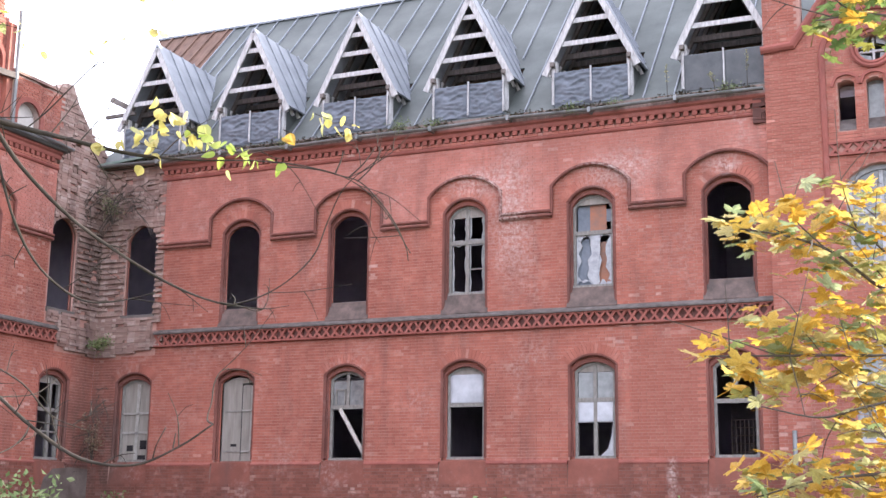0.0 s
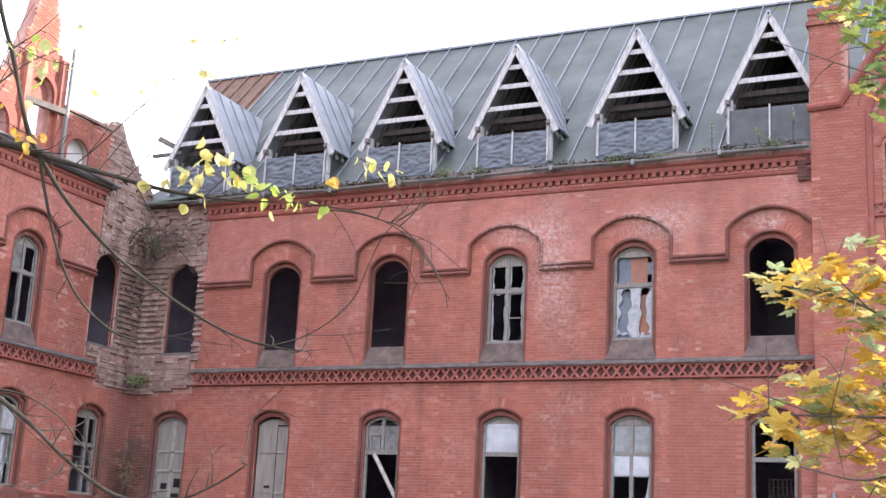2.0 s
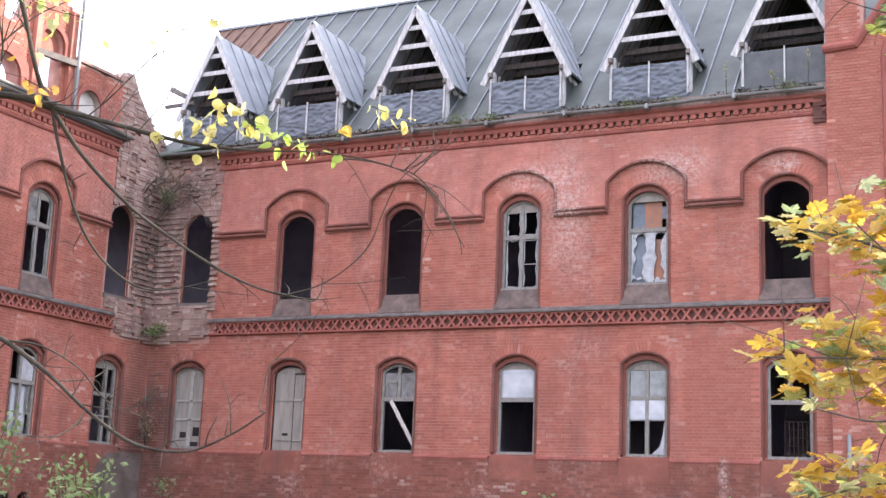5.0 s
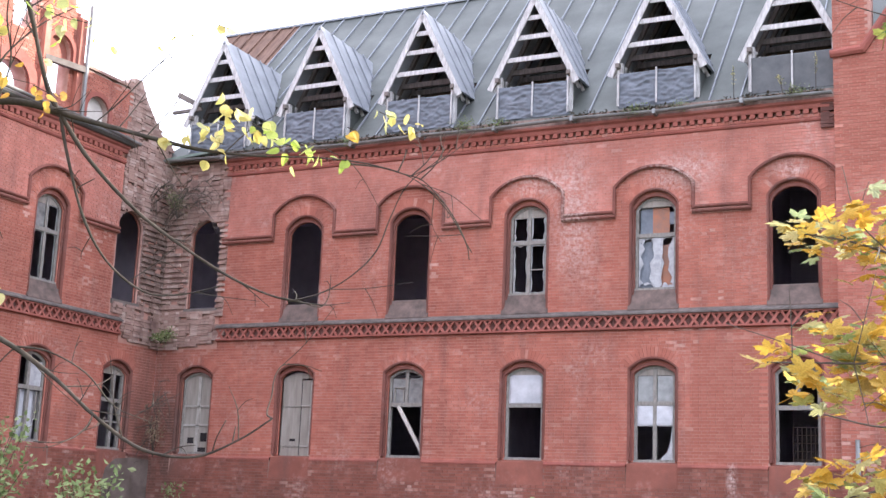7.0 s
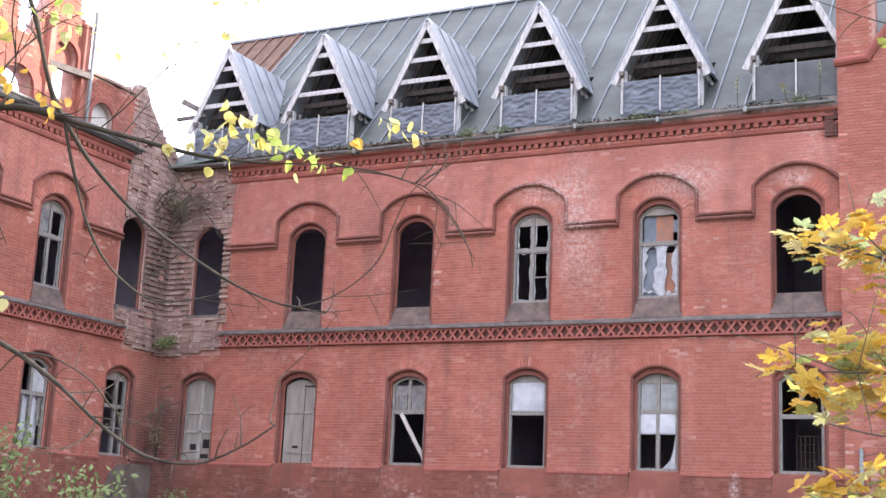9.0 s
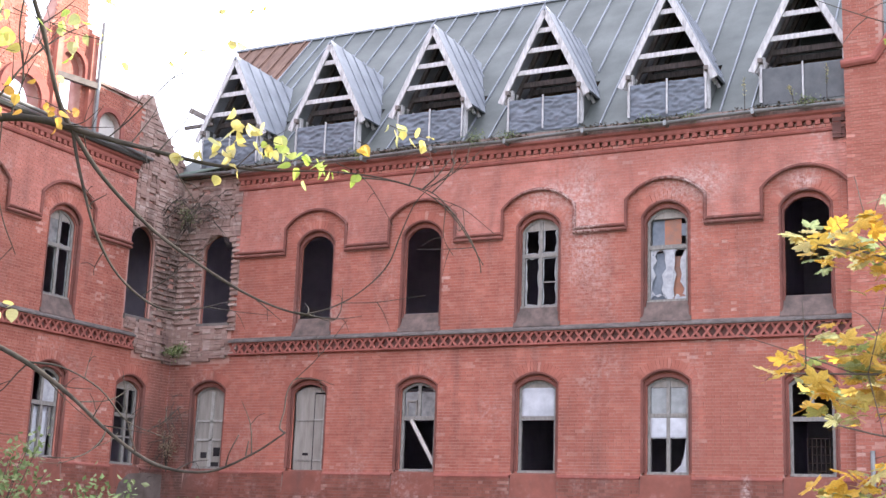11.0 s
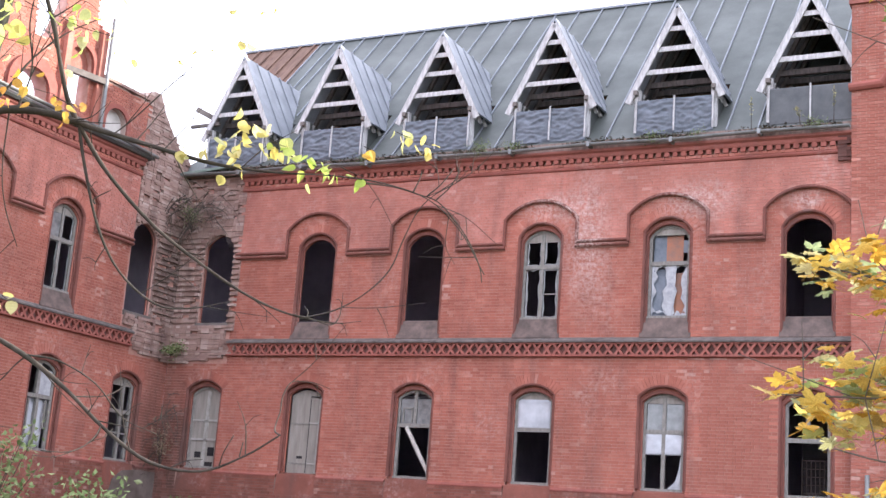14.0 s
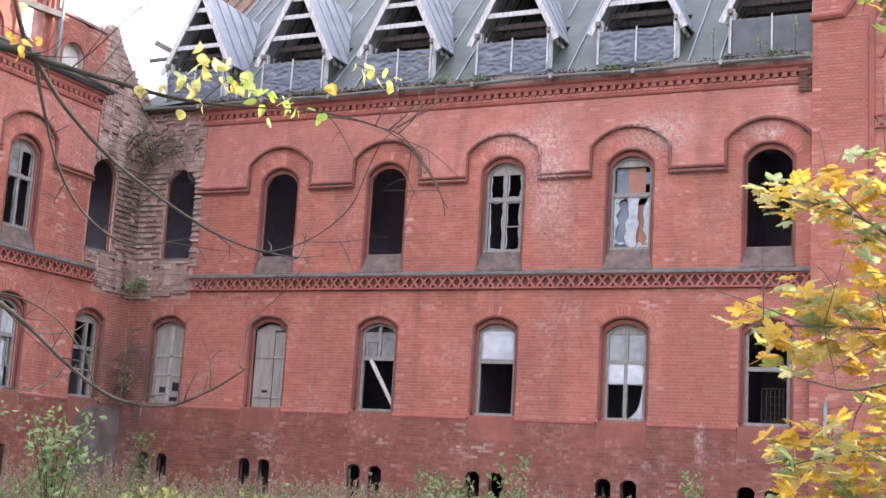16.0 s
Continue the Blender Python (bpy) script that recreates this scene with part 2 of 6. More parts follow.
def sweep(bm, path, profile, closed=False):
    """Draws a closed profile of (outwards, w) along a path in u, v."""
    n, rings = len(path), []
    for i, p in enumerate(path):
        a = Vector(path[i - 1] if (i or closed) else p)
        b = Vector(path[(i + 1) % n] if (i < n - 1 or closed) else p)
        q = Vector(p)
        d0, d1 = (q - a), (b - q)
        d0 = d0.normalized() if d0.length > 1e-6 else d1.normalized()
        d1 = d1.normalized() if d1.length > 1e-6 else d0
        nrm = Vector((d0.y, -d0.x)) + Vector((d1.y, -d1.x))
        nrm = nrm.normalized()
        k = 1 / max(0.5, nrm.dot(Vector((d0.y, -d0.x))))
        rings.append([bm.verts.new((q.x + nrm.x * o * k, q.y + nrm.y * o * k, w)) for o, w in profile])
    m = len(profile)
    for i in range(n if closed else n - 1):
        r, s = rings[i], rings[(i + 1) % n]
        for j in range(m):
            bm.faces.new((r[j], r[(j + 1) % m], s[(j + 1) % m], s[j]))
    if not closed:
        bm.faces.new(rings[0])
        bm.faces.new(rings[-1][::-1])


def plate(name, outline, holes, w0, w1, material, parent, label=""):
    """A slab with openings that go right through it."""
    cu = bpy.data.curves.new(name, "CURVE")
    cu.dimensions, cu.fill_mode, cu.extrude = "2D", "BOTH", abs(w1 - w0) / 2
    for loop in (outline, *holes):
        sp = cu.splines.new("POLY")
        sp.points.add(len(loop) - 1)
        for pt, (u, v) in zip(sp.points, loop):
            pt.co = (u, v, 0, 1)
        sp.use_cyclic_u = True
    tmp = bpy.data.objects.new(name, cu)
    bm = bmesh.new()
    bm.from_mesh(tmp.to_mesh())
    tmp.to_mesh_clear()
    bpy.data.objects.remove(tmp)
    bmesh.ops.remove_doubles(bm, verts=bm.verts, dist=1e-5)
    bmesh.ops.translate(bm, verts=bm.verts, vec=(0, 0, (w0 + w1) / 2))
    return part(name, bm, material, parent, label)


def rect(u0, u1, v0, v1):
    return [(u0, v0), (u1, v0), (u1, v1), (u0, v1)]


def arc(c, half, spring, apex, steps=14):
    """The curve of a segmental arch from its right springing to its left."""
    rise = apex - spring
    r = (half * half + rise * rise) / (2 * rise)
    a0 = math.asin(min(1, half / r))
    if rise > half:
        a0 = math.pi - a0
    return [(c + r * math.sin(a), apex - r + r * math.cos(a)) for a in (a0 - 2 * a0 * i / steps for i in range(steps + 1))]


def opening(c, half, bottom, spring, apex, steps=14):
    return [(c - half, bottom), (c + half, bottom), *arc(c, half, spring, apex, steps)]


def half_at(v, half, bottom, spring, apex):
    """Half the width of an arched opening at the height v; 0 outside of it."""
    if v < bottom or v > apex:
        return 0
    if v <= spring:
        return half
    rise = apex - spring
    r = (half * half + rise * rise) / (2 * rise)
    h = r * r - (v - (apex - r)) ** 2
    return math.sqrt(h) if h > 0 else 0


COURSE, JOINT = 0.077, 0.011


def lay_bricks(u0, u1, v0, v1, w, blocked, seed, proud=0.0125, rough=0.0015, keep=None):
    """Boxes (u0, u1, v0, v1, w0, w1) of brickwork, headers and stretchers by turns, clear of what blocked(v) gives."""
    rnd, out = random.Random(seed), []
    rows = int(round((v1 - v0) / COURSE))
    for i in range(rows):
        a, b = v0 + i * COURSE + JOINT / 2, v0 + (i + 1) * COURSE - JOINT / 2
        stops = sorted(blocked((a + b) / 2))
        free, at = [], u0
        for lo, hi in stops:
            if lo > at:
                free.append((at, min(lo, u1)))
            at = max(at, hi)
        if at < u1:
            free.append((at, u1))
        u, long = u0 - 0.06 - (0.196 if i % 2 else 0.0), True
        while u < u1:
            n = 0.25 if long else 0.12
            for lo, hi in free:
                p, q = max(u, lo + 0.002), min(u + n, hi - 0.002)
                if q - p > 0.03 and (keep is None or keep((p + q) / 2, (a + b) / 2)):
                    d = rnd.uniform(-rough, rough)
                    out.append((p, q, a, b, w - proud, w + d))
            u += n + JOINT
            long = not long
    return out


def boxes_mesh(bx):
    """Vertices and faces of many boxes, with no backs."""
    b = np.array(bx)
    k = [(0, 2, 4), (1, 2, 4), (1, 3, 4), (0, 3, 4), (0, 2, 5), (1, 2, 5), (1, 3, 5), (0, 3, 5)]
    v = np.stack([b[:, list(i)] for i in k], 1).reshape(-1, 3)
    f = np.array([(4, 5, 6, 7), (0, 1, 5, 4), (1, 2, 6, 5), (2, 3, 7, 6), (3, 0, 4, 7)])
    f = (np.arange(len(b))[:, None, None] * 8 + f[None]).reshape(-1, 4)
    return v.tolist(), [], f.tolist()


def lattice(bm, u0, u1, v0, v1, w0, w1, pitch=0.262, bar=0.10):
    """Crossed diagonal bricks between two strips."""
    n = max(1, round((u1 - u0) / pitch))
    p = (u1 - u0) / n
    h = v1 - v0
    dx = bar / 2 * math.hypot(p, h) / h
    for i in range(n):
        a, b = u0 + i * p, u0 + (i + 1) * p
        prism(bm, [(a, v0), (a + dx, v0), (b, v1), (b - dx, v1)], w0, w1)
        prism(bm, [(b - dx, v0), (b, v0), (a + dx, v1), (a, v1)], w0, w1 - 0.002)


def piece_mesh(name, bm, material):
    me = bpy.data.meshes.new(name)
    bmesh.ops.recalc_face_normals(bm, faces=bm.faces)
    bm.to_mesh(me)
    bm.free()
    me.materials.append(material)
    return me


def pieces(name, me, parent, spots):
    """Objects of their own on one mesh, under their wall."""
    for p in spots:
        ob = new(name, me)
        ob.parent = parent
        ob.location = p


def lattice_pieces(parent, u0, u1, v0, v1, w0, w1, material, pitch=0.262, bar=0.10):
    """Crossed diagonal bricks between two strips, each one a piece."""
    n = max(1, round((u1 - u0) / pitch))
    p, h = (u1 - u0) / n, v1 - v0
    dx = bar / 2 * math.hypot(p, h) / h
    for k, pts in enumerate(([(0, v0), (dx, v0), (p, v1), (p - dx, v1)], [(p - dx, v0), (p, v0), (dx, v1), (0, v1)])):
        bm = bmesh.new()
        prism(bm, pts, w0, w1 - 0.002 * k)
        pieces("lattice_brick", piece_mesh("lattice_brick", bm, material), parent, [(u0 + i * p, 0, 0) for i in range(n)])


FRONT = Matrix(((1, 0, 0, 0), (0, 0, -1, 29.0), (0, 1, 0, 0), (0, 0, 0, 1)))
WING = Matrix(((0, 0, 1, -23.5), (1, 0, 0, 0), (0, 1, 0, 0), (0, 0, 0, 1)))
BAYS = [-22.1 + 3.281 * k for k in range(6)]
WBAYS = [27.42, 24.38, 21.32]
U0, U1 = -23.5, -4.7
LOW = (0.595, 2.97, 5.2, 5.46)   # half width, foot, springing, apex of the niche round a lower window
LOWIN = (0.50, 3.03, 5.08, 5.29)
UP = (0.595, 6.60, 9.17, 9.53)
UPIN = (0.51, 7.08, 9.05, 9.36)
HOOD = (0.97, 8.82, 9.6, 10.07)

# ---- brick fronts ----


BARE = (0.53, 7.05, 9.2, 9.6)


def facade(name, frame_m, u0, u1, bays, label, seed, top=11.3, ruined=()):
    """A two-storey brick front with its niches, plinth, lattice band, arched labels and cornice."""
    wall = thing(name, label, "wall", frame_m, kind="structure")
    low_holes = [opening(c, *LOW) for c in bays]
    gone = [c for c in bays if any(r[0] <= c <= r[1] for r in ruined)]
    up_holes = [opening(c, *(BARE if c in gone else UP)) for c in bays]
    base = []
    for c in bays:
        for s in (-0.33, 0.28):
            base.append((c + s - 0.06, 0.20, 0.62, 1.57, 1.69))
    base_holes = [opening(*b, steps=6) for b in base]
    plate("outer_leaf", rect(u0, u1, 2.5, top), [o for o in low_holes + up_holes], -0.13, -0.010, M_MORTAR, wall)
    plate("inner_leaf", rect(u0, u1, -0.3, top), base_holes + [opening(c, *LOWIN) for c in bays] + [opening(c, *(BARE if c in gone else UPIN)) for c in bays], -0.20, -0.131, M_CORE, wall)
    hoods = [[(max(u0, min(u1, u)), v) for u, v in opening(c, *HOOD, steps=18)] for c in bays]
    # plinth, with a notch under every window
    notch = [(c - 0.62, c + 0.62) for c in bays]

    def over_plinth(v):
        s = [(c - h, c + h) for c, half, b, sp, ap in base for h in [half_at(v, half, b, sp, ap)] if h]
        return s + (notch if v > 2.44 else [])
    outline = [(u0, -0.3), (u1, -0.3), (u1, 2.955)]
    for a, b in sorted(notch, reverse=True):
        outline += [(b, 2.955), (b, 2.44), (a, 2.44), (a, 2.955)]
    outline += [(u0, 2.955)]
    plate("plinth_core", outline, base_holes, -0.131, 0.058, M_DAMP_MORTAR, wall)
    part("plinth_bricks", boxes_mesh(lay_bricks(u0, u1, -0.1, 2.9, 0.07, over_plinth, seed)), M_PLINTH, wall, "weathered dull red plinth brick")["kind"] = "stuff"
    bm = bmesh.new()
    edges = [u0] + [x for ab in sorted(notch) for x in ab] + [u1]
    for a, b in zip(edges[::2], edges[1::2]):
        if b - a > 0.05:
            prism_u(bm, a, b, [(0.072, 2.90), (0.085, 2.925), (0.085, 2.955), (0.0, 3.0), (-0.02, 2.9)])
    part("plinth_cap", bm, M_MOULD, wall, "bevelled brick plinth cap")
    for c in bays:  # sloped brick sills of the lower storey
        bm = bmesh.new()
        prism_u(bm, c - 0.618, c + 0.618, [(-0.126, 3.035), (-0.004, 2.995), (0.055, 2.46), (0.055, 2.40), (-0.126, 2.40)])
        part("sill_slope", bm, M_PLINTH, wall)
    # wall bricks
    def over_wall(v):
        s = []
        for c in bays:
            for o in (LOW, UP):
                h = half_at(v, *o)
                if h:
                    s.append((c - h, c + h))
        if v > 8.82:  # the proud upper field covers all but the labels
            keep = [(c - half_at(v, *HOOD), c + half_at(v, *HOOD)) for c in bays if half_at(v, *HOOD) and c not in gone]
            at = u0
            for lo, hi in sorted(keep):
                s.append((at, lo))
                at = hi
            s.append((at, u1))
        for lo, hi, va, vb in ruined:
            if va < v < vb:
                s.append((lo, hi))
        if 6.11 < v < 6.58:
            s.append((u0, u1))
        return s
    bx = lay_bricks(u0, u1, 2.99, 10.1, 0.0, over_wall, seed + 1)

    def over_field(v):
        s = [(c - half_at(v, *HOOD), c + half_at(v, *HOOD)) for c in bays if half_at(v, *HOOD) and c not in gone]
        for lo, hi, va, vb in ruined:
            if va < v < vb:
                s.append((lo, hi))
        return s
    joined_bricks("upper_brickwork", lay_bricks(u0, u1, 9.04, 10.84, 0.06, over_field, seed + 2), wall, M_BLEACHED, "lime-bleached red brickwork")
    lo_u = min([r[1] for r in ruined if r[0] <= u0 + 0.1 and r[3] > 9] or [u0])
    hi_u = max([r[0] for r in ruined if r[1] >= u1 - 0.1 and r[3] > 9] or [u1])
    # the labels open downwards: build the field from strips between them
    outline = [(lo_u, 11.0), (lo_u, 8.83)]
    for h, c in sorted(zip(hoods, bays), key=lambda p: p[1]):
        if lo_u + 0.2 < c < hi_u - 0.2:
            curve = h[2:][::-1]
            outline += [(h[0][0], 8.83), *curve, (h[1][0], 8.83)]
    outline = [p for i, p in enumerate(outline) if i == 0 or (Vector(p) - Vector(outline[i - 1])).length > 1e-4]
    if outline[-1][0] < hi_u - 1e-3:
        outline.append((hi_u, 8.83))
    outline.append((hi_u, 11.0))
    plate("upper_field", outline[::-1], [], -0.009, 0.049, M_MORTAR, wall)
    # label mouldings: double strips at the impost, a roll round the arch
    bm = bmesh.new()
    spans, at = [], lo_u
    for c in sorted(bays):
        if lo_u + 0.2 < c < hi_u - 0.2:
            spans.append((at, c - 0.97))
            at = c + 0.97
    spans.append((at, hi_u))
    for a, b in spans:
        if b - a > 0.08:
            for v in (8.84, 8.95):
                prism_u(bm, a - 0.02, b + 0.02, [(0.05, v), (0.085, v + 0.01), (0.112, v + 0.04), (0.112, v + 0.06), (0.085, v + 0.085), (0.05, v + 0.09)])
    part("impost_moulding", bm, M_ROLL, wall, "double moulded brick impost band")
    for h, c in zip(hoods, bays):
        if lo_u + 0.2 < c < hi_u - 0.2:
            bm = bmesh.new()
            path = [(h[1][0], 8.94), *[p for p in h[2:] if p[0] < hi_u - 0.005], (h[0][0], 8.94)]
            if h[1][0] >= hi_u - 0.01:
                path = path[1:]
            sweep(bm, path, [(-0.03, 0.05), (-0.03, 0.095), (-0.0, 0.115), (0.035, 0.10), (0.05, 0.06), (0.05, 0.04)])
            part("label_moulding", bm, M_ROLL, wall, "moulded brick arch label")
    # voussoirs and rolls round the openings
    for c in bays:
        for o, wide in ((LOW, 0.25), (UP, 0.24)):
            if o is UP and any(r[0] <= c <= r[1] for r in ruined):
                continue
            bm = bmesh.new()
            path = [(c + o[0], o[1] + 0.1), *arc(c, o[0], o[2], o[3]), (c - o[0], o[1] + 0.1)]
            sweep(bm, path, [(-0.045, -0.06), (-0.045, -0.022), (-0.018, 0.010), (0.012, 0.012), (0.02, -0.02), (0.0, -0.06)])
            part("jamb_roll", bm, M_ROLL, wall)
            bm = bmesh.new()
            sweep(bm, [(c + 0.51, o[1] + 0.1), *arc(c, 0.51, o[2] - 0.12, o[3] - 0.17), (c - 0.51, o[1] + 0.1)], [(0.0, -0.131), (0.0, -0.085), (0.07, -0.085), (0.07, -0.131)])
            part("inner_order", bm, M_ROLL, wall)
            rise = o[3] - o[2]
            r = (o[0] ** 2 + rise ** 2) / (2 * rise)
            a0 = math.asin(o[0] / r)
            n = 17
            vs, fs = [], []
            for i in range(n):
                p, q = a0 - 2 * a0 * i / n - 0.006, a0 - 2 * a0 * (i + 1) / n + 0.006
                k = len(vs)
                for w in (-0.01, 0.008):
                    for ang, rr in ((p, r + 0.02), (q, r + 0.02), (q, r + wide), (p, r + wide)):
                        vs.append((c + rr * math.sin(ang), o[3] - r + rr * math.cos(ang), w))
                fs += [[k + j for j in f] for f in ((4, 5, 6, 7), (0, 1, 5, 4), (1, 2, 6, 5), (2, 3, 7, 6), (3, 0, 4, 7))]
            part("arch_bricks", (vs, [], fs), M_BRICK, wall)
    # string course: moulding, lattice and sloped sill course
    gaps = [r for r in ruined if r[2] < 6.3 < r[3]]
    b0 = max([r[1] for r in gaps if r[0] <= u0 + 0.1] or [u0])
    b1 = min([r[0] for r in gaps if r[1] >= u1 - 0.1] or [u1])
    bm = bmesh.new()
    prism_u(bm, b0, b1, [(-0.005, 6.11), (0.075, 6.12), (0.095, 6.135), (0.095, 6.175), (-0.005, 6.175)])
    prism_u(bm, b0, b1, [(-0.005, 6.43), (0.09, 6.43), (0.09, 6.465), (-0.005, 6.465)])
    part("band_moulding", bm, M_MOULD, wall, "moulded strips of the brick band")
    # ground behind the lattice, with the shade between the bars painted in
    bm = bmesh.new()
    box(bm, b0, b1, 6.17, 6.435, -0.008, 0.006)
    part("lattice_ground", bm, M_RECESS_SHADE, wall, "recessed brick behind the lattice, shade in its colour")
    lattice_pieces(wall, b0, b1, 6.175, 6.43, 0.002, 0.085, M_LATTICE)
    bm = bmesh.new()
    prism_u(bm, b0, b1, [(-0.005, 6.465), (0.14, 6.468), (0.14, 6.51), (0.0, 6.60), (-0.005, 6.60)])
    part("sill_course", bm, M_SLATE, wall, "dark weathered sill course")
    for c in bays:
        if c in gone:
            continue
        bm = bmesh.new()
        prism_u(bm, c - 0.618, c + 0.618, [(-0.126, 7.085), (0.045, 6.60), (0.02, 6.50), (-0.126, 6.50)])
        part("sill_slope", bm, M_SILLSLOPE, wall, "dark sloped window sill")
    # cornice with a row of dentils
    bm = bmesh.new()
    prism_u(bm, lo_u, hi_u, [(0.05, 10.80), (0.10, 10.82), (0.12, 10.86), (0.10, 10.90), (0.05, 10.90)])
    prism_u(bm, lo_u, hi_u, [(0.05, 11.10), (0.135, 11.10), (0.15, 11.14), (0.15, 11.20), (0.21, 11.24), (0.21, 11.30), (0.05, 11.30)])
    part("cornice_moulding", bm, M_MOULD, wall, "stepped brick cornice")
    dent = []
    u = lo_u + 0.05
    while u < hi_u - 0.15:
        dent.append((u, 0, 0))
        u += 0.205
    bm = bmesh.new()
    box(bm, 0, 0.12, 10.99, 11.099, 0.05, 0.125)
    pieces("dentil", piece_mesh("dentil", bm, M_LATTICE), wall, dent)
    bx += lay_bricks(lo_u, hi_u, 10.905, 11.0, 0.10, lambda v: [], seed + 3, proud=0.1)
    return wall, bx


def prism_u(bm, a, b, section):
    """A bar along u with the section (w, v)."""
    p = [bm.verts.new((a, v, w)) for w, v in section]
    q = [bm.verts.new((b, v, w)) for w, v in section]
    n = len(section)
    bm.faces.new(p)
    bm.faces.new(q[::-1])
    for i in range(n):
        bm.faces.new((p[i], q[i], q[(i + 1) % n], p[(i + 1) % n]))


def joined_bricks(name, bx, wall, material, label):
    ob = part(name, boxes_mesh(bx), material, wall, label)
    ob["kind"] = "stuff"


wall_main, bricks_main = facade("wall_main", FRONT, U0, U1, BAYS, "red brick front wall with arched window niches", 11, ruined=[(-23.5, -21.45, 5.95, 11.4)])
wall_wing, bricks_wing = facade("wall_wing", WING, 18.9, 29.0, WBAYS[::-1], "red brick side wing wall with arched niches", 31, ruined=[(26.86, 29.0, 6.6, 11.4), (27.3, 29.0, 5.95, 6.61)])
# the stretches of wall nearest to the eye are laid brick by brick, at the end of the file
LAID = []


def split_bricks(bx, wall, u0, u1, v0, v1):
    """Keeps up to 300 whole bricks of a stretch for laying singly, and gives back the rest."""
    whole = [b for b in bx if u0 < b[0] < u1 and v0 < b[2] < v1 and min(abs(b[1] - b[0] - 0.25), abs(b[1] - b[0] - 0.12)) < 1e-4][:300]
    LAID.append((wall, whole))
    took = set(whole)
    return [b for b in bx if b not in took]


bricks_main = split_bricks(bricks_main, wall_main, -8.15, -6.4, 3.0, 5.7)
bricks_wing = split_bricks(bricks_wing, wall_wing, 22.1, 23.6, 3.0, 6.0)
joined_bricks("brickwork", bricks_main, wall_main, M_BRICK, "red brickwork with pale lime stains")
joined_bricks("brickwork", bricks_wing, wall_wing, M_BRICK, "red brickwork with pale lime stains")

# ---- ground ----
bm = bmesh.new()
bmesh.ops.create_grid(bm, x_segments=60, y_segments=60, size=400)
M_GROUND = plain("overgrown_earth", (0.04, 0.045, 0.02), (0.11, 0.10, 0.05), 0.95, 0.8)
tagged(part("ground", bm, M_GROUND, None, "weedy earth in front of the building"), category="ground", kind="structure")

# ---- dark rooms behind the walls ----
rooms = thing("interior_wall", "sooty inner walls and floors of the gutted rooms", "wall", FRONT, kind="structure")
bm = bmesh.new()
box(bm, U0 - 8, 12, -0.3, 11.3, -7.4, -7.2)
part("back_partition", bm, M_INSIDE, rooms)
for v in (2.4, 6.2, 11.1):
    bm = bmesh.new()
    box(bm, U0 - 8, 12, v, v + 0.25, -7.2, -0.21)
    part("floor_slab", bm, M_INSIDE, rooms)
for u in (U0 - 7.9, -13.9, -7.3, 11.9):
    bm = bmesh.new()
    box(bm, u - 0.1, u + 0.1, -0.3, 11.1, -7.2, -0.21)
    part("cross_wall", bm, M_INSIDE, rooms)

# ---- roof ----
SLOPE = math.tan(radians(48))
EAVE_Y, EAVE_Z, RIDGE_Y = 28.86, 11.52, 34.3
RIDGE_Z = EAVE_Z + (RIDGE_Y - EAVE_Y) * SLOPE


def on_roof(x, s, lift=0.0):
    """A point of the front slope: s from 0 at the eaves to 1 at the ridge."""
    y = EAVE_Y + (RIDGE_Y - EAVE_Y) * s
    n = Vector((0, -math.sin(radians(48)), math.cos(radians(48))))
    return Vector((x, y, EAVE_Z + (y - EAVE_Y) * SLOPE)) + n * lift


def slab(bm, pts, thick=0.03):
    a = [bm.verts.new(p) for p in pts]
    n = Vector((0, -math.sin(radians(48)), math.cos(radians(48)))) * thick
    b = [bm.verts.new(Vector(p) - n) for p in pts]
    bm.faces.new(a)
    bm.faces.new(b[::-1])
    k = len(a)
    for i in range(k):
        bm.faces.new((a[i], b[i], b[(i + 1) % k], a[(i + 1) % k]))


roof = thing("roof", "grey-green standing-seam sheet metal roof", "roof", kind="structure")
DX = [-21.917 + 3.252 * k for k in range(6)]  # a dormer over each bay
DW = 0.96                     # half the width between the cheeks


def roof_sheets():
    """Sheets between the seams, left out where the dormers stand."""
    x, xs = -21.94, [-22.85, -22.34]
    while x < 11.0:
        xs.append(x)
        x += 0.755
    for a, b in zip(xs, xs[1:]):
        bm = bmesh.new()
        mid = (a + b) / 2
        # behind a dormer the sheet starts above its well
        lo = [(0.0, 1.0)]
        cuts = [0.0, 0.03, 0.15, 0.30, 0.5, 0.75, 1.0]
        for s0, s1 in lo:
            for p, q in zip(cuts, cuts[1:]):
                z = on_roof(0, (p + q) / 2).z
                inside = [c for c in DX if 11.65 < z < 13.3 and b > c - DW and a < c + DW]
                segs = [(a, b)]
                for c in inside:
                    segs = [t for u, v in segs for t in ((u, min(v, c - DW)), (max(u, c + DW), v)) if t[1] - t[0] > 0.01]
                for u, v in segs:
                    slab(bm, [on_roof(u, p), on_roof(v, p), on_roof(v, q), on_roof(u, q)])
        part("roof_sheet", bm, M_ROOF, roof)
        bm = bmesh.new()
        hit = [c for c in DX if abs(a - c) < DW + 0.02]
        s0 = 0.36 if hit else 0.0
        top, foot = on_roof(a, 1.0, 0.02), on_roof(a, s0, 0.02)
        beam(bm, foot, top, 0.03, 0.05)
        part("seam", bm, M_ZINC, roof)


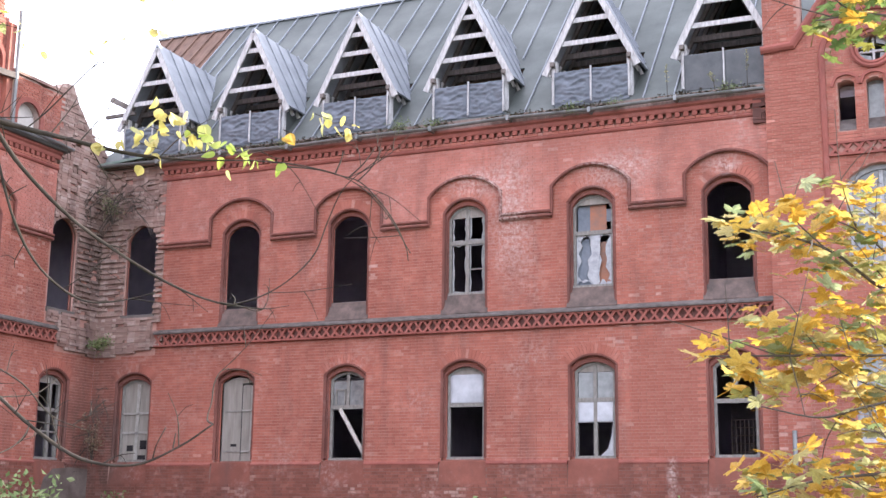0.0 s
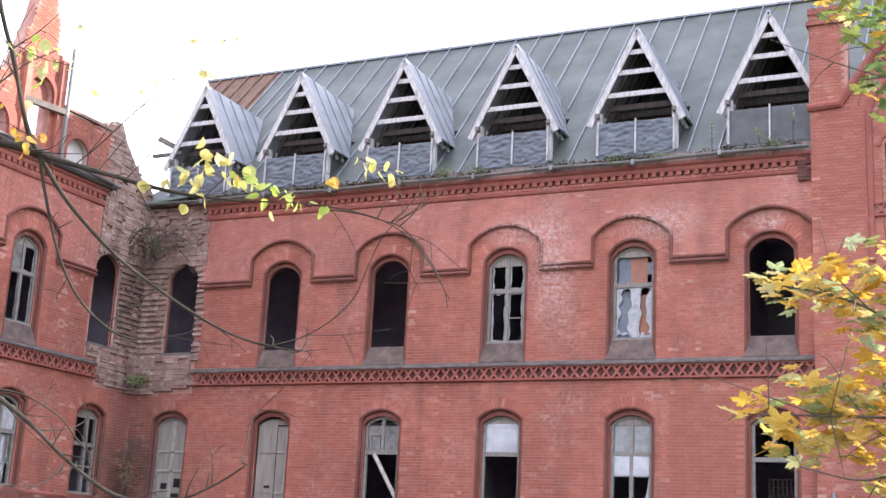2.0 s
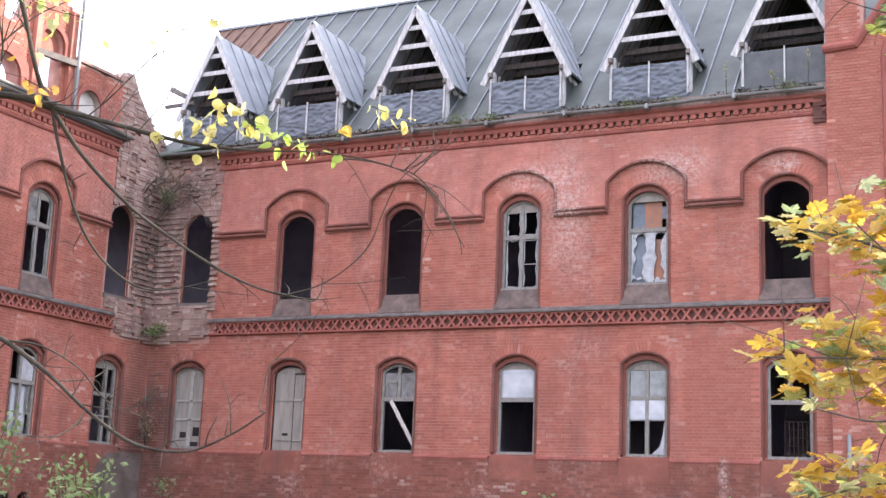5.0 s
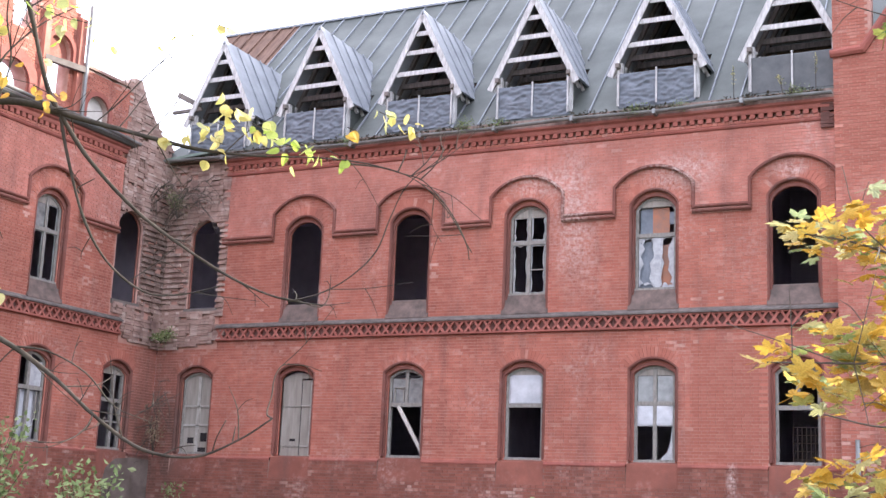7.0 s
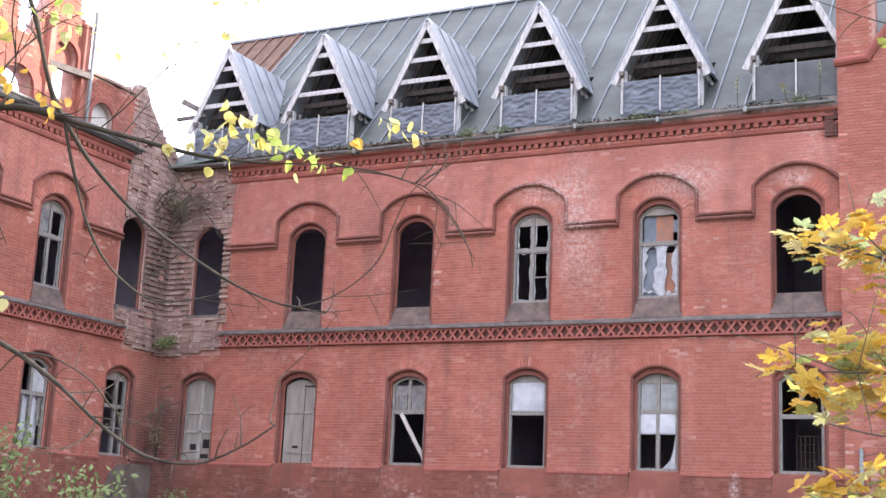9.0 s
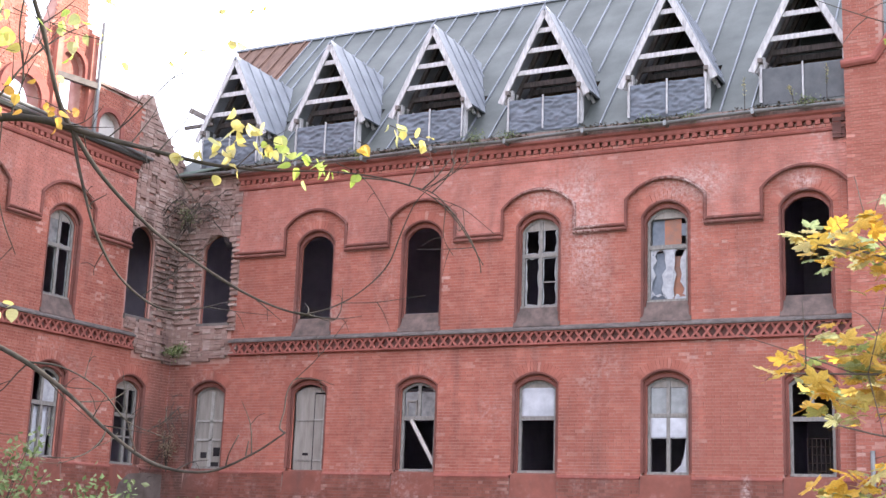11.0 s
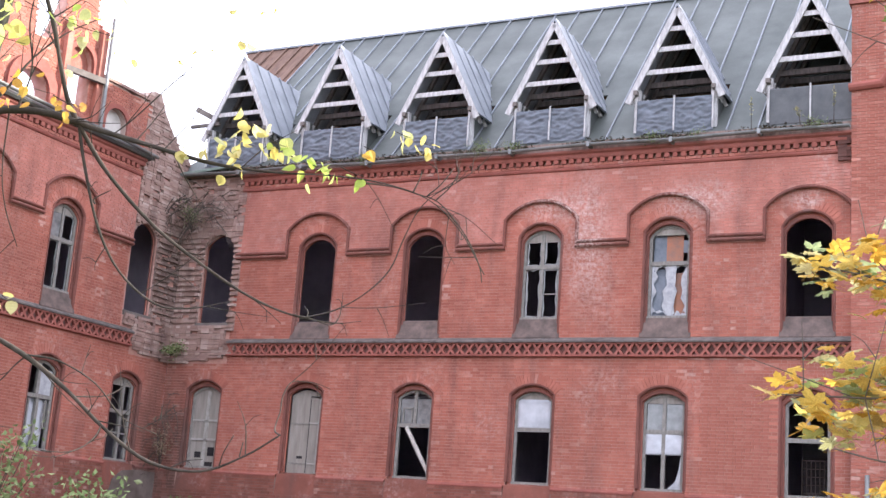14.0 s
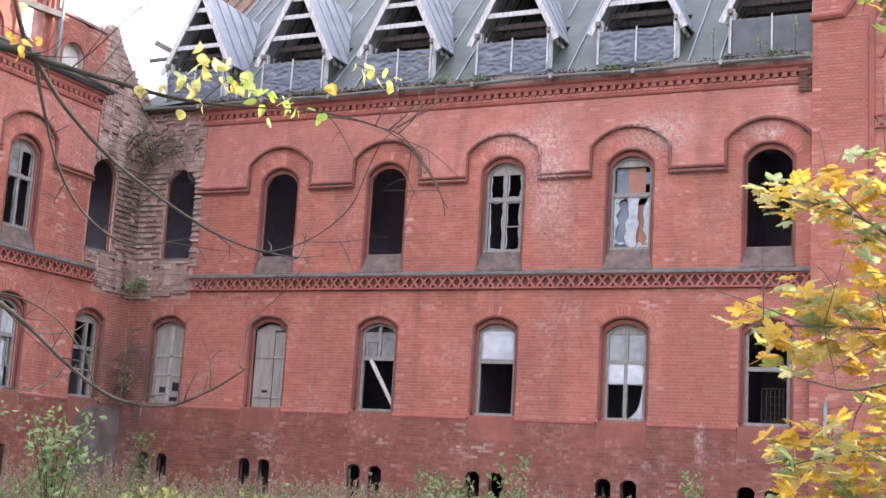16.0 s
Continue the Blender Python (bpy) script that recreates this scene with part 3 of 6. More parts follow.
roof_sheets()
bm = bmesh.new()
slab(bm, [on_roof(-25.95, 1.0), on_roof(-22.85, 0.42), on_roof(-22.85, 1.0)], 0.05)
part("bare_decking", bm, M_DECK, roof, "rust-brown bare roof decking")
for i in range(5):
    bm = bmesh.new()
    x = -25.35 + i * 0.56
    s = 1.0 - 0.58 * (x + 25.95) / 3.1
    beam(bm, on_roof(x, s, 0.03), on_roof(x, 1.0, 0.03), 0.07, 0.05)
    part("batten", bm, M_DECK, roof)
bm = bmesh.new()
beam(bm, (-25.95, RIDGE_Y, RIDGE_Z + 0.02), (11, RIDGE_Y, RIDGE_Z + 0.02), 0.16, 0.07)
part("ridge_cap", bm, M_ZINC, roof)
bm = bmesh.new()  # the far slope
a = [bm.verts.new(p) for p in ((-25.9, RIDGE_Y, RIDGE_Z - 0.03), (11, RIDGE_Y, RIDGE_Z - 0.03), (11, 39.8, EAVE_Z), (-25.9, 39.8, EAVE_Z))]
bm.faces.new(a)
part("far_slope", bm, M_DECK, roof)
# added out of view at the roof end, to keep sun out of the attic
bm = bmesh.new()
prism(bm, [(EAVE_Y, 11.3), (39.8, 11.3), (39.8, EAVE_Z), (RIDGE_Y, RIDGE_Z), (EAVE_Y, EAVE_Z)], 0.0, 0.2)
part("end_boarding", bm, M_DECK, roof).matrix_world = Matrix(((0, 0, 1, 10.9), (1, 0, 0, 0), (0, 1, 0, 0), (0, 0, 0, 1)))


def dormer():
    """An open pointed dormer: posts, white barge boards with rails, felt parapet, cheeks and a steep sheet roof."""
    d = thing("dormer", "open pointed roof dormer with white boards and felt parapet", "dormer", group="row of roof dormers")
    back = lambda z: EAVE_Y + (z - EAVE_Z) / SLOPE
    yf = 28.98
    EAVE_HALF, EAVE_LOW, PEAK = 1.17, 12.58, 14.95
    for s in (-1, 1):
        bm = bmesh.new()
        box(bm, s * DW - 0.07, s * DW + 0.07, yf, yf + 0.13, 11.7, 12.80)
        part("post", bm, M_WHITEWOOD, d)
        # barge board and the roof plane over it
        foot, peak = Vector((s * EAVE_HALF, yf - 0.10, EAVE_LOW)), Vector((0, yf - 0.10, PEAK))
        bm = bmesh.new()
        beam(bm, foot + Vector((s * 0.02, 0.02, -0.14)), peak + Vector((0, 0.02, -0.13)), 0.15, 0.05, (0, 1, 0))
        part("barge_board", bm, M_WHITEWOOD, d)
        bm = bmesh.new()
        run = [foot, peak, Vector((0, back(PEAK) - 0.02, PEAK - 0.06)), Vector((s * EAVE_HALF, back(EAVE_LOW) + 0.05, EAVE_LOW))]
        n = (run[1] - run[0]).cross(run[2] - run[1]).normalized()
        n = n if n.z > 0 else -n
        up, dn = [bm.verts.new(p + n * 0.03) for p in run], [bm.verts.new(p - n * 0.02) for p in run]
        bm.faces.new(up), bm.faces.new(dn[::-1])
        for i in range(4):
            bm.faces.new((up[i], dn[i], dn[(i + 1) % 4], up[(i + 1) % 4]))
        side = part("roof_sheet", bm, M_ZINC, d, "steep grey zinc dormer roof")
        for k in range(1, 5):
            y = yf - 0.12 + k * 0.60
            if y > back(PEAK - 0.1):
                break
            zlo = max(EAVE_LOW, EAVE_Z + (y - EAVE_Y) * SLOPE)
            q0 = Vector((s * EAVE_HALF * (PEAK - zlo) / (PEAK - EAVE_LOW), y, zlo)) + n * 0.045
            q1 = Vector((0, y, PEAK - 0.02)) + n * 0.045
            bm = bmesh.new()
            beam(bm, q0, q1, 0.03, 0.035)
            part("seam", bm, M_ZINC, side)
        bm = bmesh.new()  # dark purlin end that sticks out over the post
        box(bm, s * 0.98 - 0.05, s * 0.98 + 0.05, yf - 0.15, yf + 0.02, 12.64, 12.75)
        part("purlin_end", bm, M_SILL, d)
        for k in range(3):  # rafter feet under the eaves
            bm = bmesh.new()
            y = yf + 0.05 + k * 0.33
            beam(bm, (s * 0.92, y, 12.80), (s * 1.09, y, 12.44), 0.08, 0.08, (0, 1, 0))
            part("rafter_foot", bm, M_WHITEWOOD, d)
        bm = bmesh.new()  # cheek wall
        x0, x1 = sorted((s * (DW - 0.02), s * (DW + 0.05)))
        tri = [(yf + 0.02, 11.60), (back(12.84), 12.84), (yf + 0.02, 12.84)]
        p = [bm.verts.new((x0, y, z)) for y, z in tri]
        q = [bm.verts.new((x1, y, z)) for y, z in tri]
        bm.faces.new(p), bm.faces.new(q[::-1])
        for i in range(3):
            bm.faces.new((p[i], q[i], q[(i + 1) % 3], p[(i + 1) % 3]))
        part("cheek", bm, M_ROOF, d)
    for z in (13.22, 13.80, 14.32):
        w = EAVE_HALF * (PEAK - z) / (PEAK - EAVE_LOW) - 0.05
        bm = bmesh.new()
        box(bm, -w, w, yf - 0.05, yf - 0.002, z - 0.06, z + 0.065)
        part("rail", bm, M_WHITEWOOD, d)
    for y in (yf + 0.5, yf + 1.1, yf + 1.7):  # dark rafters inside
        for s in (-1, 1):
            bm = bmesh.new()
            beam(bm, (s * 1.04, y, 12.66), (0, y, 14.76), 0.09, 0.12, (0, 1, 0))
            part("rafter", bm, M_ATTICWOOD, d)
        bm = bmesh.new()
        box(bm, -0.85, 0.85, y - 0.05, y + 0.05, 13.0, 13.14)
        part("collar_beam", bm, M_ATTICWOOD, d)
    bm = bmesh.new()  # lumpy felt between two battens
    nx, nz = 56, 30
    rnd = random.Random(5)
    grid = []
    for i in range(nx + 1):
        for j in range(nz + 1):
            x, z = -DW + 2 * DW * i / nx, 11.60 + 0.90 * j / nz
            h = 0.03 * noise.noise(Vector((x * 2.0, z * 3.0, 1.3))) + 0.045 * (1 - abs(noise.noise(Vector((x * 2.6 + z * 2.2, z * 7.0 - x * 1.4, 4.0))))) ** 5 + 0.03 * (1 - abs(noise.noise(Vector((x * 4.5 - z, z * 11.0 + x * 2, 9.0))))) ** 4
            grid.append(bm.verts.new((x, yf - 0.02 - max(0, h), z)))
    for i in range(nx):
        for j in range(nz):
            k = i * (nz + 1) + j
            bm.faces.new((grid[k], grid[k + nz + 1], grid[k + nz + 2], grid[k + 1]))
    ex = bmesh.ops.extrude_face_region(bm, geom=bm.faces[:])
    for v in [g for g in ex["geom"] if isinstance(g, bmesh.types.BMVert)]:
        v.co.y = yf + 0.02
    part("parapet", bm, M_FELT, d, "wrinkled blue-grey felt parapet", smooth=True)
    for x in (-DW, 0.0, DW):
        bm = bmesh.new()
        box(bm, x - 0.018, x + 0.018, yf - 0.10, yf - 0.06, 11.66, 12.56)
        part("batten", bm, M_WHITEWOOD, d)
    return d


first = dormer()
first.matrix_world = pose(DX[0], 0, 0)
dormers = [first] + [copy_thing(first, pose(x, 0, 0)) for x in DX[1:]]

for o in dormers[5].children:  # the end dormer has smooth dark felt
    if o.name.startswith("parapet"):
        o.data = o.data.copy()
        o.data.materials[0] = M_DARKFELT
        for v in o.data.vertices:
            if v.co.y < 28.97:
                v.co.y = 28.93
        o["label"] = "smooth dark grey felt parapet"

# the sheet left hanging over the ruined corner
bm = bmesh.new()
r = [[on_roof(x, s, k) for x, s in ((-24.0, -0.015), (-22.72, 0.0), (-22.72, 0.07), (-23.45, 0.07))] for k in (0.0, 0.03)]
r = [[bm.verts.new(p) for p in q] for q in r]
bm.faces.new(r[0]), bm.faces.new(r[1][::-1])
for i in range(4):
    bm.faces.new((r[0][i], r[1][i], r[1][(i + 1) % 4], r[0][(i + 1) % 4]))
tagged(part("roof_sheet", bm, M_ROOF, None, "bent grey roof sheet over the broken corner"), category="roof sheet", kind="structure")

# ---- fascia board behind the gutter ----
fascia = thing("fascia", "weathered dark timber eaves fascia board", "fascia", kind="structure")
for i in range(7):
    bm = bmesh.new()
    box(bm, -23.45 + i * 2.68, -23.45 + i * 2.68 + 2.67, 28.84, 28.90, 11.31, 11.53)
    part("fascia_board", bm, M_OLDWOOD, fascia)

# ---- gutter along the eaves ----
gutter = thing("gutter", "dented grey zinc eaves gutter", "gutter")
for i in range(9):
    a = -23.6 + i * 2.1
    b = min(a + 2.1, -4.72)
    bm = bmesh.new()
    sag = [0.0, 0.05, 0.02, 0.07, 0.03, 0.05, 0.0, 0.04, 0.0, 0.02][i:i + 2]
    prof = [(0.07 * math.cos(t), 0.07 * math.sin(t)) for t in (math.pi + math.pi * k / 8 for k in range(9))]
    prof += [(x * 0.86, z * 0.86 + 0.002) for x, z in prof[::-1]]
    r = [[bm.verts.new((x, 28.62 + p, 11.40 - s + q)) for p, q in prof] for x, s in ((a, sag[0]), (b, sag[1]))]
    for j in range(len(prof)):
        bm.faces.new((r[0][j], r[1][j], r[1][(j + 1) % len(prof)], r[0][(j + 1) % len(prof)]))
    part("gutter_length", bm, M_GUTTER, gutter, smooth=False)
    bm = bmesh.new()
    box(bm, a + 0.0, a + 0.07, 28.545, 28.9, 11.30 - sag[0], 11.43 - sag[0])
    part("gutter_bracket", bm, M_GUTTER, gutter)

# ---- attic end wall and the ruined corner ----
attic = thing("attic_wall", "dark timber end wall of the attic", "wall", kind="structure")
bm = bmesh.new()
tri = [(28.95, 11.3), (39.5, 11.3), (RIDGE_Y, RIDGE_Z - 0.2)]
p, q = [bm.verts.new((-23.4, y, z)) for y, z in tri], [bm.verts.new((-23.3, y, z)) for y, z in tri]
bm.faces.new(p), bm.faces.new(q[::-1])
for i in range(3):
    bm.faces.new((p[i], q[i], q[(i + 1) % 3], p[(i + 1) % 3]))
part("gable_boarding", bm, M_OLDWOOD, attic)


def rough_bricks(wall, u0, u1, v0, v1, holes, seed, edge, base_w=0.0, name="broken_brickwork", material=None):
    """Torn brickwork: courses in and out by turns, bricks missing, an uneven edge."""
    rnd, out = random.Random(seed), []

    def stop(v):
        s = [(c - h, c + h) for c, o in holes for h in [half_at(v, *o)] if h]
        return s
    rows = int((v1 - v0) / COURSE)
    for i in range(rows):
        v = v0 + i * COURSE
        ribbed = 6.9 < v < 9.6 and base_w > 0.05
        step = (0.0 if i % 2 else -0.062) if ribbed else (0.006 if i % 2 else -0.006)
        row = lay_bricks(u0, u1, v, v + COURSE * 1.01, base_w, stop, seed + i, proud=0.10, rough=0.0,
                         keep=lambda u, vv: edge(u, vv) + 0.10 * noise.noise(Vector((u * 3, vv * 4, seed))) > 0)
        for b in row:
            if rnd.random() < 0.07:
                continue
            d = step + rnd.uniform(-0.010, 0.012) + 0.035 * noise.noise(Vector((b[0] * 2, b[2] * 2, seed)))
            if rnd.random() < 0.05:
                d += rnd.choice((-0.05, -0.03, 0.035))
            out.append((b[0] - 0.004, b[1] + 0.004, b[2] + rnd.uniform(-0.005, 0.0), b[3] + rnd.uniform(0.0, 0.006), b[4], b[5] + d))
    joined_bricks(name, out, wall, material or M_WORN, "torn and weathered brown brickwork")


rough_bricks(wall_main, -23.48, -21.1, 5.75, 11.3, [(BAYS[0], BARE)], 51, lambda u, v: min(-21.42 - u + (0.25 if v < 6.5 else 0), (v - 6.0) * 1.3 - (u + 22.3) * 0.16), 0.075)
rough_bricks(wall_wing, 26.7, 28.98, 5.75, 11.3, [(WBAYS[0], BARE)], 77, lambda u, v: min(u - (26.9 if v > 6.6 else 27.25), (v - 6.0) * 1.3 + (u - 27.9) * 0.16), 0.075)


def bare_arch(wall, c, seed):
    """A rough ring of upright bricks over a bare opening, and ragged jambs."""
    half, bottom, spring, apex = BARE
    rise = apex - spring
    r = (half * half + rise * rise) / (2 * rise)
    a0 = math.asin(half / r)
    rnd = random.Random(seed)
    vs, fs = [], []
    for i in range(13):
        p, q = a0 - 2 * a0 * i / 13 - 0.015, a0 - 2 * a0 * (i + 1) / 13 + 0.015
        k, w1, hi = len(vs), rnd.uniform(0.0, 0.06), rnd.uniform(0.22, 0.34)
        for w in (-0.1, w1):
            for ang, rr in ((p, r), (q, r), (q, r + hi), (p, r + hi)):
                vs.append((c + rr * math.sin(ang), apex - r + rr * math.cos(ang), w))
        fs += [[k + j for j in f] for f in ((4, 5, 6, 7), (0, 1, 5, 4), (1, 2, 6, 5), (2, 3, 7, 6), (3, 0, 4, 7))]
    part("arch_bricks", (vs, [], fs), M_WORN, wall, "ragged brick arch")
    bm = bmesh.new()
    box(bm, c - 0.56, c + 0.56, 6.93, 7.06, -0.3, 0.05)
    part("bare_sill", bm, M_SILL, wall, "bare grey window sill")


# torn end of the cornice; dark brick colour stands for a shaded hollow
rough_bricks(wall_main, -5.02, -4.74, 10.62, 11.28, [], 61, lambda u, v: u + 4.98 - 0.12 * abs(v - 11.0), 0.14, "torn_cornice_end", M_RECESS_SHADE)
plate("cement_render", [(27.25, 0.2), (28.93, 0.2), (28.93, 2.84), (28.2, 2.86), (27.55, 2.80), (27.2, 2.55), (27.05, 2.1), (27.2, 1.5), (27.1, 0.9)], [], 0.060, 0.078, M_RENDER, wall_wing, "patch of grey cement render on the plinth")
bare_arch(wall_main, BAYS[0], 1)
bare_arch(wall_wing, WBAYS[0], 2)
# the torn party wall that climbs over the wing at the corner
torn = [(25.12, 11.2), (29.0, 11.2), (29.0, 11.9), (28.55, 12.15), (28.1, 12.6), (27.75, 13.0), (27.5, 13.45), (27.2, 13.45), (27.1, 13.25), (26.6, 13.10), (26.3, 13.02), (25.7, 13.12), (25.12, 13.2)]
plate("torn_party_wall", torn, [opening(25.74, 0.44, 11.3, 11.98, 12.42)], -0.62, -0.12, M_WORN, wall_wing, "torn weathered brick party wall")
edge_pts = [(29.2, 11.75), (28.1, 12.55), (27.6, 13.05), (27.2, 13.45), (26.9, 13.3), (25.5, 13.05)]


def under_torn(u, v):
    for (ua, va), (ub, vb) in zip(edge_pts, edge_pts[1:]):
        if ub <= u <= ua:
            return va + (vb - va) * (ua - u) / (ua - ub) - v
    return -1


low_arch = (0.44, 11.3, 11.98, 12.42)
rough_bricks(wall_wing, 27.0, 28.98, 11.2, 13.5, [], 91, under_torn, -0.10)
joined_bricks("parapet_brickwork", lay_bricks(25.12, 27.15, 11.25, 13.05, -0.108, lambda v: [(25.74 - h, 25.74 + h) for h in [half_at(v, *low_arch)] if h], 95), wall_wing, M_BRICK, "red brick parapet of the wing")
bm = bmesh.new()
prism_u(bm, 25.15, 27.0, [(-0.65, 13.08), (-0.05, 13.08), (-0.05, 13.16), (-0.35, 13.26), (-0.65, 13.16)])
part("parapet_coping", bm, M_WORN, wall_wing)
bm = bmesh.new()
prism(bm, opening(25.74, 0.44, 11.3, 11.98, 12.42), -0.40, -0.30)
part("plaster_infill", bm, M_PLASTER, wall_wing, "white plastered infill of the parapet arch")
bm = bmesh.new()
sweep(bm, [(26.18, 11.6), *arc(25.74, 0.44, 11.98, 12.42), (25.30, 11.6)], [(0, -0.12), (0, -0.06), (0.13, -0.06), (0.13, -0.12)])
part("arch_moulding", bm, M_MOULD, wall_wing)
rough_bricks(wall_wing, 27.2, 28.98, 10.7, 11.9, [], 93, lambda u, v: 1, 0.02)
bm = bmesh.new()
prism(bm, [(-23.9, 11.32), (-21.5, 11.50), (-21.5, 11.56), (-23.9, 11.40)], -0.6, 0.42)
tagged(part("eaves_flashing", bm, M_COPPER, None, "bent green-grey metal flashing at the broken eaves"), category="flashing").matrix_world = FRONT
# loose timbers that stick out beside the end dormer
for k, (a, b) in enumerate((((-23.44, 28.92, 13.47), (-22.689999999999998, 29.0, 13.08)), ((-23.59, 28.92, 12.93), (-22.63, 29.0, 12.98)))):
    bm = bmesh.new()
    beam(bm, a, b, 0.10, 0.16 if k == 0 else 0.09)
    tagged(part("loose_beam", bm, M_SILL, None, "loose weathered timber jutting out at the roof end"), category="beam")

# ---- upper ruin of the wing, open to the sky ----
ruin = thing("ruined_gable", "roofless red brick gable with empty arched openings", "gable", WING, kind="structure")
gab = [(18.9, 11.2), (25.1, 11.2), (25.1, 14.45), (24.78, 14.55), (24.72, 15.2), (24.58, 15.9), (24.35, 16.4), (24.0, 16.4), (23.82, 15.4), (23.6, 14.6), (23.36, 13.95), (23.2, 13.47), (22.62, 13.42), (22.52, 14.3), (22.3, 14.7), (21.75, 14.5), (21.55, 13.6), (21.2, 14.0), (20.6, 14.9), (20.0, 14.9), (19.8, 13.6), (18.9, 13.3)]
gset = [(24.32, (0.42, 12.1, 13.25, 13.70)), (22.75, (0.53, 11.6, 11.98, 12.49)), (20.85, (0.36, 11.9, 12.6, 12.95)), (19.75, (0.3, 11.9, 12.3, 12.55))]
gh = [opening(c, *o) for c, o in gset]
plate("gable_core", gab, gh, -0.72, -0.31, M_MORTAR, ruin)


def in_poly(u, v, poly):
    c = False
    for (ua, va), (ub, vb) in zip(poly, poly[1:] + poly[:1]):
        if (va > v) != (vb > v) and u < (ub - ua) * (v - va) / (vb - va) + ua:
            c = not c
    return c


bx = lay_bricks(18.9, 25.1, 11.25, 16.4, -0.298, lambda v: [(c - h, c + h) for c, o in gset for h in [half_at(v, *o)] if h], 71, keep=lambda u, v: in_poly(u, v, gab))
joined_bricks("brickwork", bx, ruin, M_BRICK, "red gable brickwork")
for c, o, out in ((24.32, (0.44, 12.98, 13.27, 13.73), 0.13), (22.75, (0.57, 11.6, 12.0, 12.54), 0.30)):
    bm = bmesh.new()
    sweep(bm, [(c + o[0], o[1]), *arc(c, o[0], o[2], o[3]), (c - o[0], o[1])], [(0, -0.31), (0, -0.22), (out, -0.22), (out, -0.31)])
    part("arch_moulding", bm, M_MOULD, ruin)
bm = bmesh.new()
box(bm, 24.90, 25.12, 11.3, 14.4, -0.31, -0.16)
part("pilaster", bm, M_BRICK, ruin)
bm = bmesh.new()
box(bm, 23.62, 23.82, 11.3, 14.2, -0.31, -0.16)
part("pilaster", bm, M_BRICK, ruin)
bm = bmesh.new()
prism(bm, opening(24.32, 0.42, 12.98, 13.25, 13.70), -0.52, -0.44)
part("arch_infill", bm, M_BRICK, ruin, "recessed red brick infill under the arch")
bm = bmesh.new()
beam(bm, (23.70, 12.90, -0.22), (25.2, 12.98, -0.10), 0.16, 0.14, (0, 0, 1))
part("timber_lintel", bm, M_SILL, ruin, "grey weathered timber lintel")
bm = bmesh.new()
bmesh.ops.create_cone(bm, cap_ends=True, segments=12, radius1=0.055, radius2=0.05, depth=3.5, matrix=Matrix.Translation((25.13, 13.05, -0.06)) @ Matrix.Rotation(radians(90), 4, "X"))
tagged(part("vent_pipe", bm, M_GUTTER, None, "thin grey metal vent pipe on the ruined gable"), category="pipe").matrix_world = WING
wg = thing("wing_gutter", "sagging grey zinc gutter of the wing", "gutter", WING)
for i, (a, b) in enumerate(((18.9, 21.0), (21.0, 23.1), (23.1, 25.2), (25.2, 27.05))):
    bm = bmesh.new()
    sag = (0.12, 0.10, 0.07, 0.10, 0.0)
    prof = [(0.07 * math.cos(t), 0.07 * math.sin(t)) for t in (math.pi + math.pi * k / 8 for k in range(9))]
    prof += [(x * 0.86, z * 0.86 + 0.002) for x, z in prof[::-1]]
    r = [[bm.verts.new((u, 11.42 + s + q, 0.37 + p)) for p, q in prof] for u, s in ((a, sag[i]), (b, sag[i + 1]))]
    for j in range(len(prof)):
        bm.faces.new((r[0][j], r[1][j], r[1][(j + 1) % len(prof)], r[0][(j + 1) % len(prof)]))
    part("gutter_length", bm, M_GUTTER, wg)
bm = bmesh.new()
prism_u(bm, 18.9, 27.0, [(0.36, 11.36), (0.30, 11.30), (-0.3, 11.30), (-0.3, 11.75), (0.25, 11.46)])
part("eaves_strip", bm, M_ROOF, wg)
# rooms of the wing
wr = thing("wing_interior", "sooty inner walls of the empty wing", "wall", WING, kind="structure")
bm = bmesh.new()
box(bm, 8, 30, -0.3, 11.3, -6.2, -6.0)
part("back_partition", bm, M_INSIDE, wr)
for v in (2.4, 6.2, 11.05):
    bm = bmesh.new()
    box(bm, 8, 29.5, v, v + 0.2, -6.0, -0.21)
    part("floor_slab", bm, M_INSIDE, wr)
for u in (8, 18.7, 22.9, 29.3):
    bm = bmesh.new()
    box(bm, u - 0.1, u + 0.1, -0.3, 11.05, -6.0, -0.21)
    part("cross_wall", bm, M_INSIDE, wr)

# ---- projecting gabled end of the wing ----
PAV = WING @ Matrix.Translation((0, 0, 0.5))
pav = thing("wall_pavilion", "sunlit projecting red brick bay with corbel arches", "wall", PAV, kind="structure")
P_UP = (1.08, 7.5, 10.0, 10.95)
P_LOW = (0.95, 2.4, 6.0, 6.45)
pout = [(6.0, -0.3), (18.93, -0.3), (18.93, 13.6), (15.5, 18.5), (6.0, 18.5)]
pc = 16.97
plate("outer_leaf", pout, [opening(pc, *P_UP), opening(17.46, *P_LOW), opening(12.5, *P_UP), opening(12.5, *P_LOW)], -0.6, -0.010, M_MORTAR, pav)
bx = lay_bricks(14.0, 18.93, 0.0, 16.5, 0.0, lambda v: [(c - h, c + h) for c, o in ((pc, P_UP), (17.46, P_LOW)) for h in [half_at(v, *o)] if h] + ([(6, 19)] if 6.84 < v < 7.40 else []), 83, keep=lambda u, v: in_poly(u, v, pout))
bx = split_bricks(bx, pav, 17.9, 18.9, 7.5, 11.5)
joined_bricks("brickwork", bx, pav, M_BRICK, "red brickwork in low sun")
bm = bmesh.new()
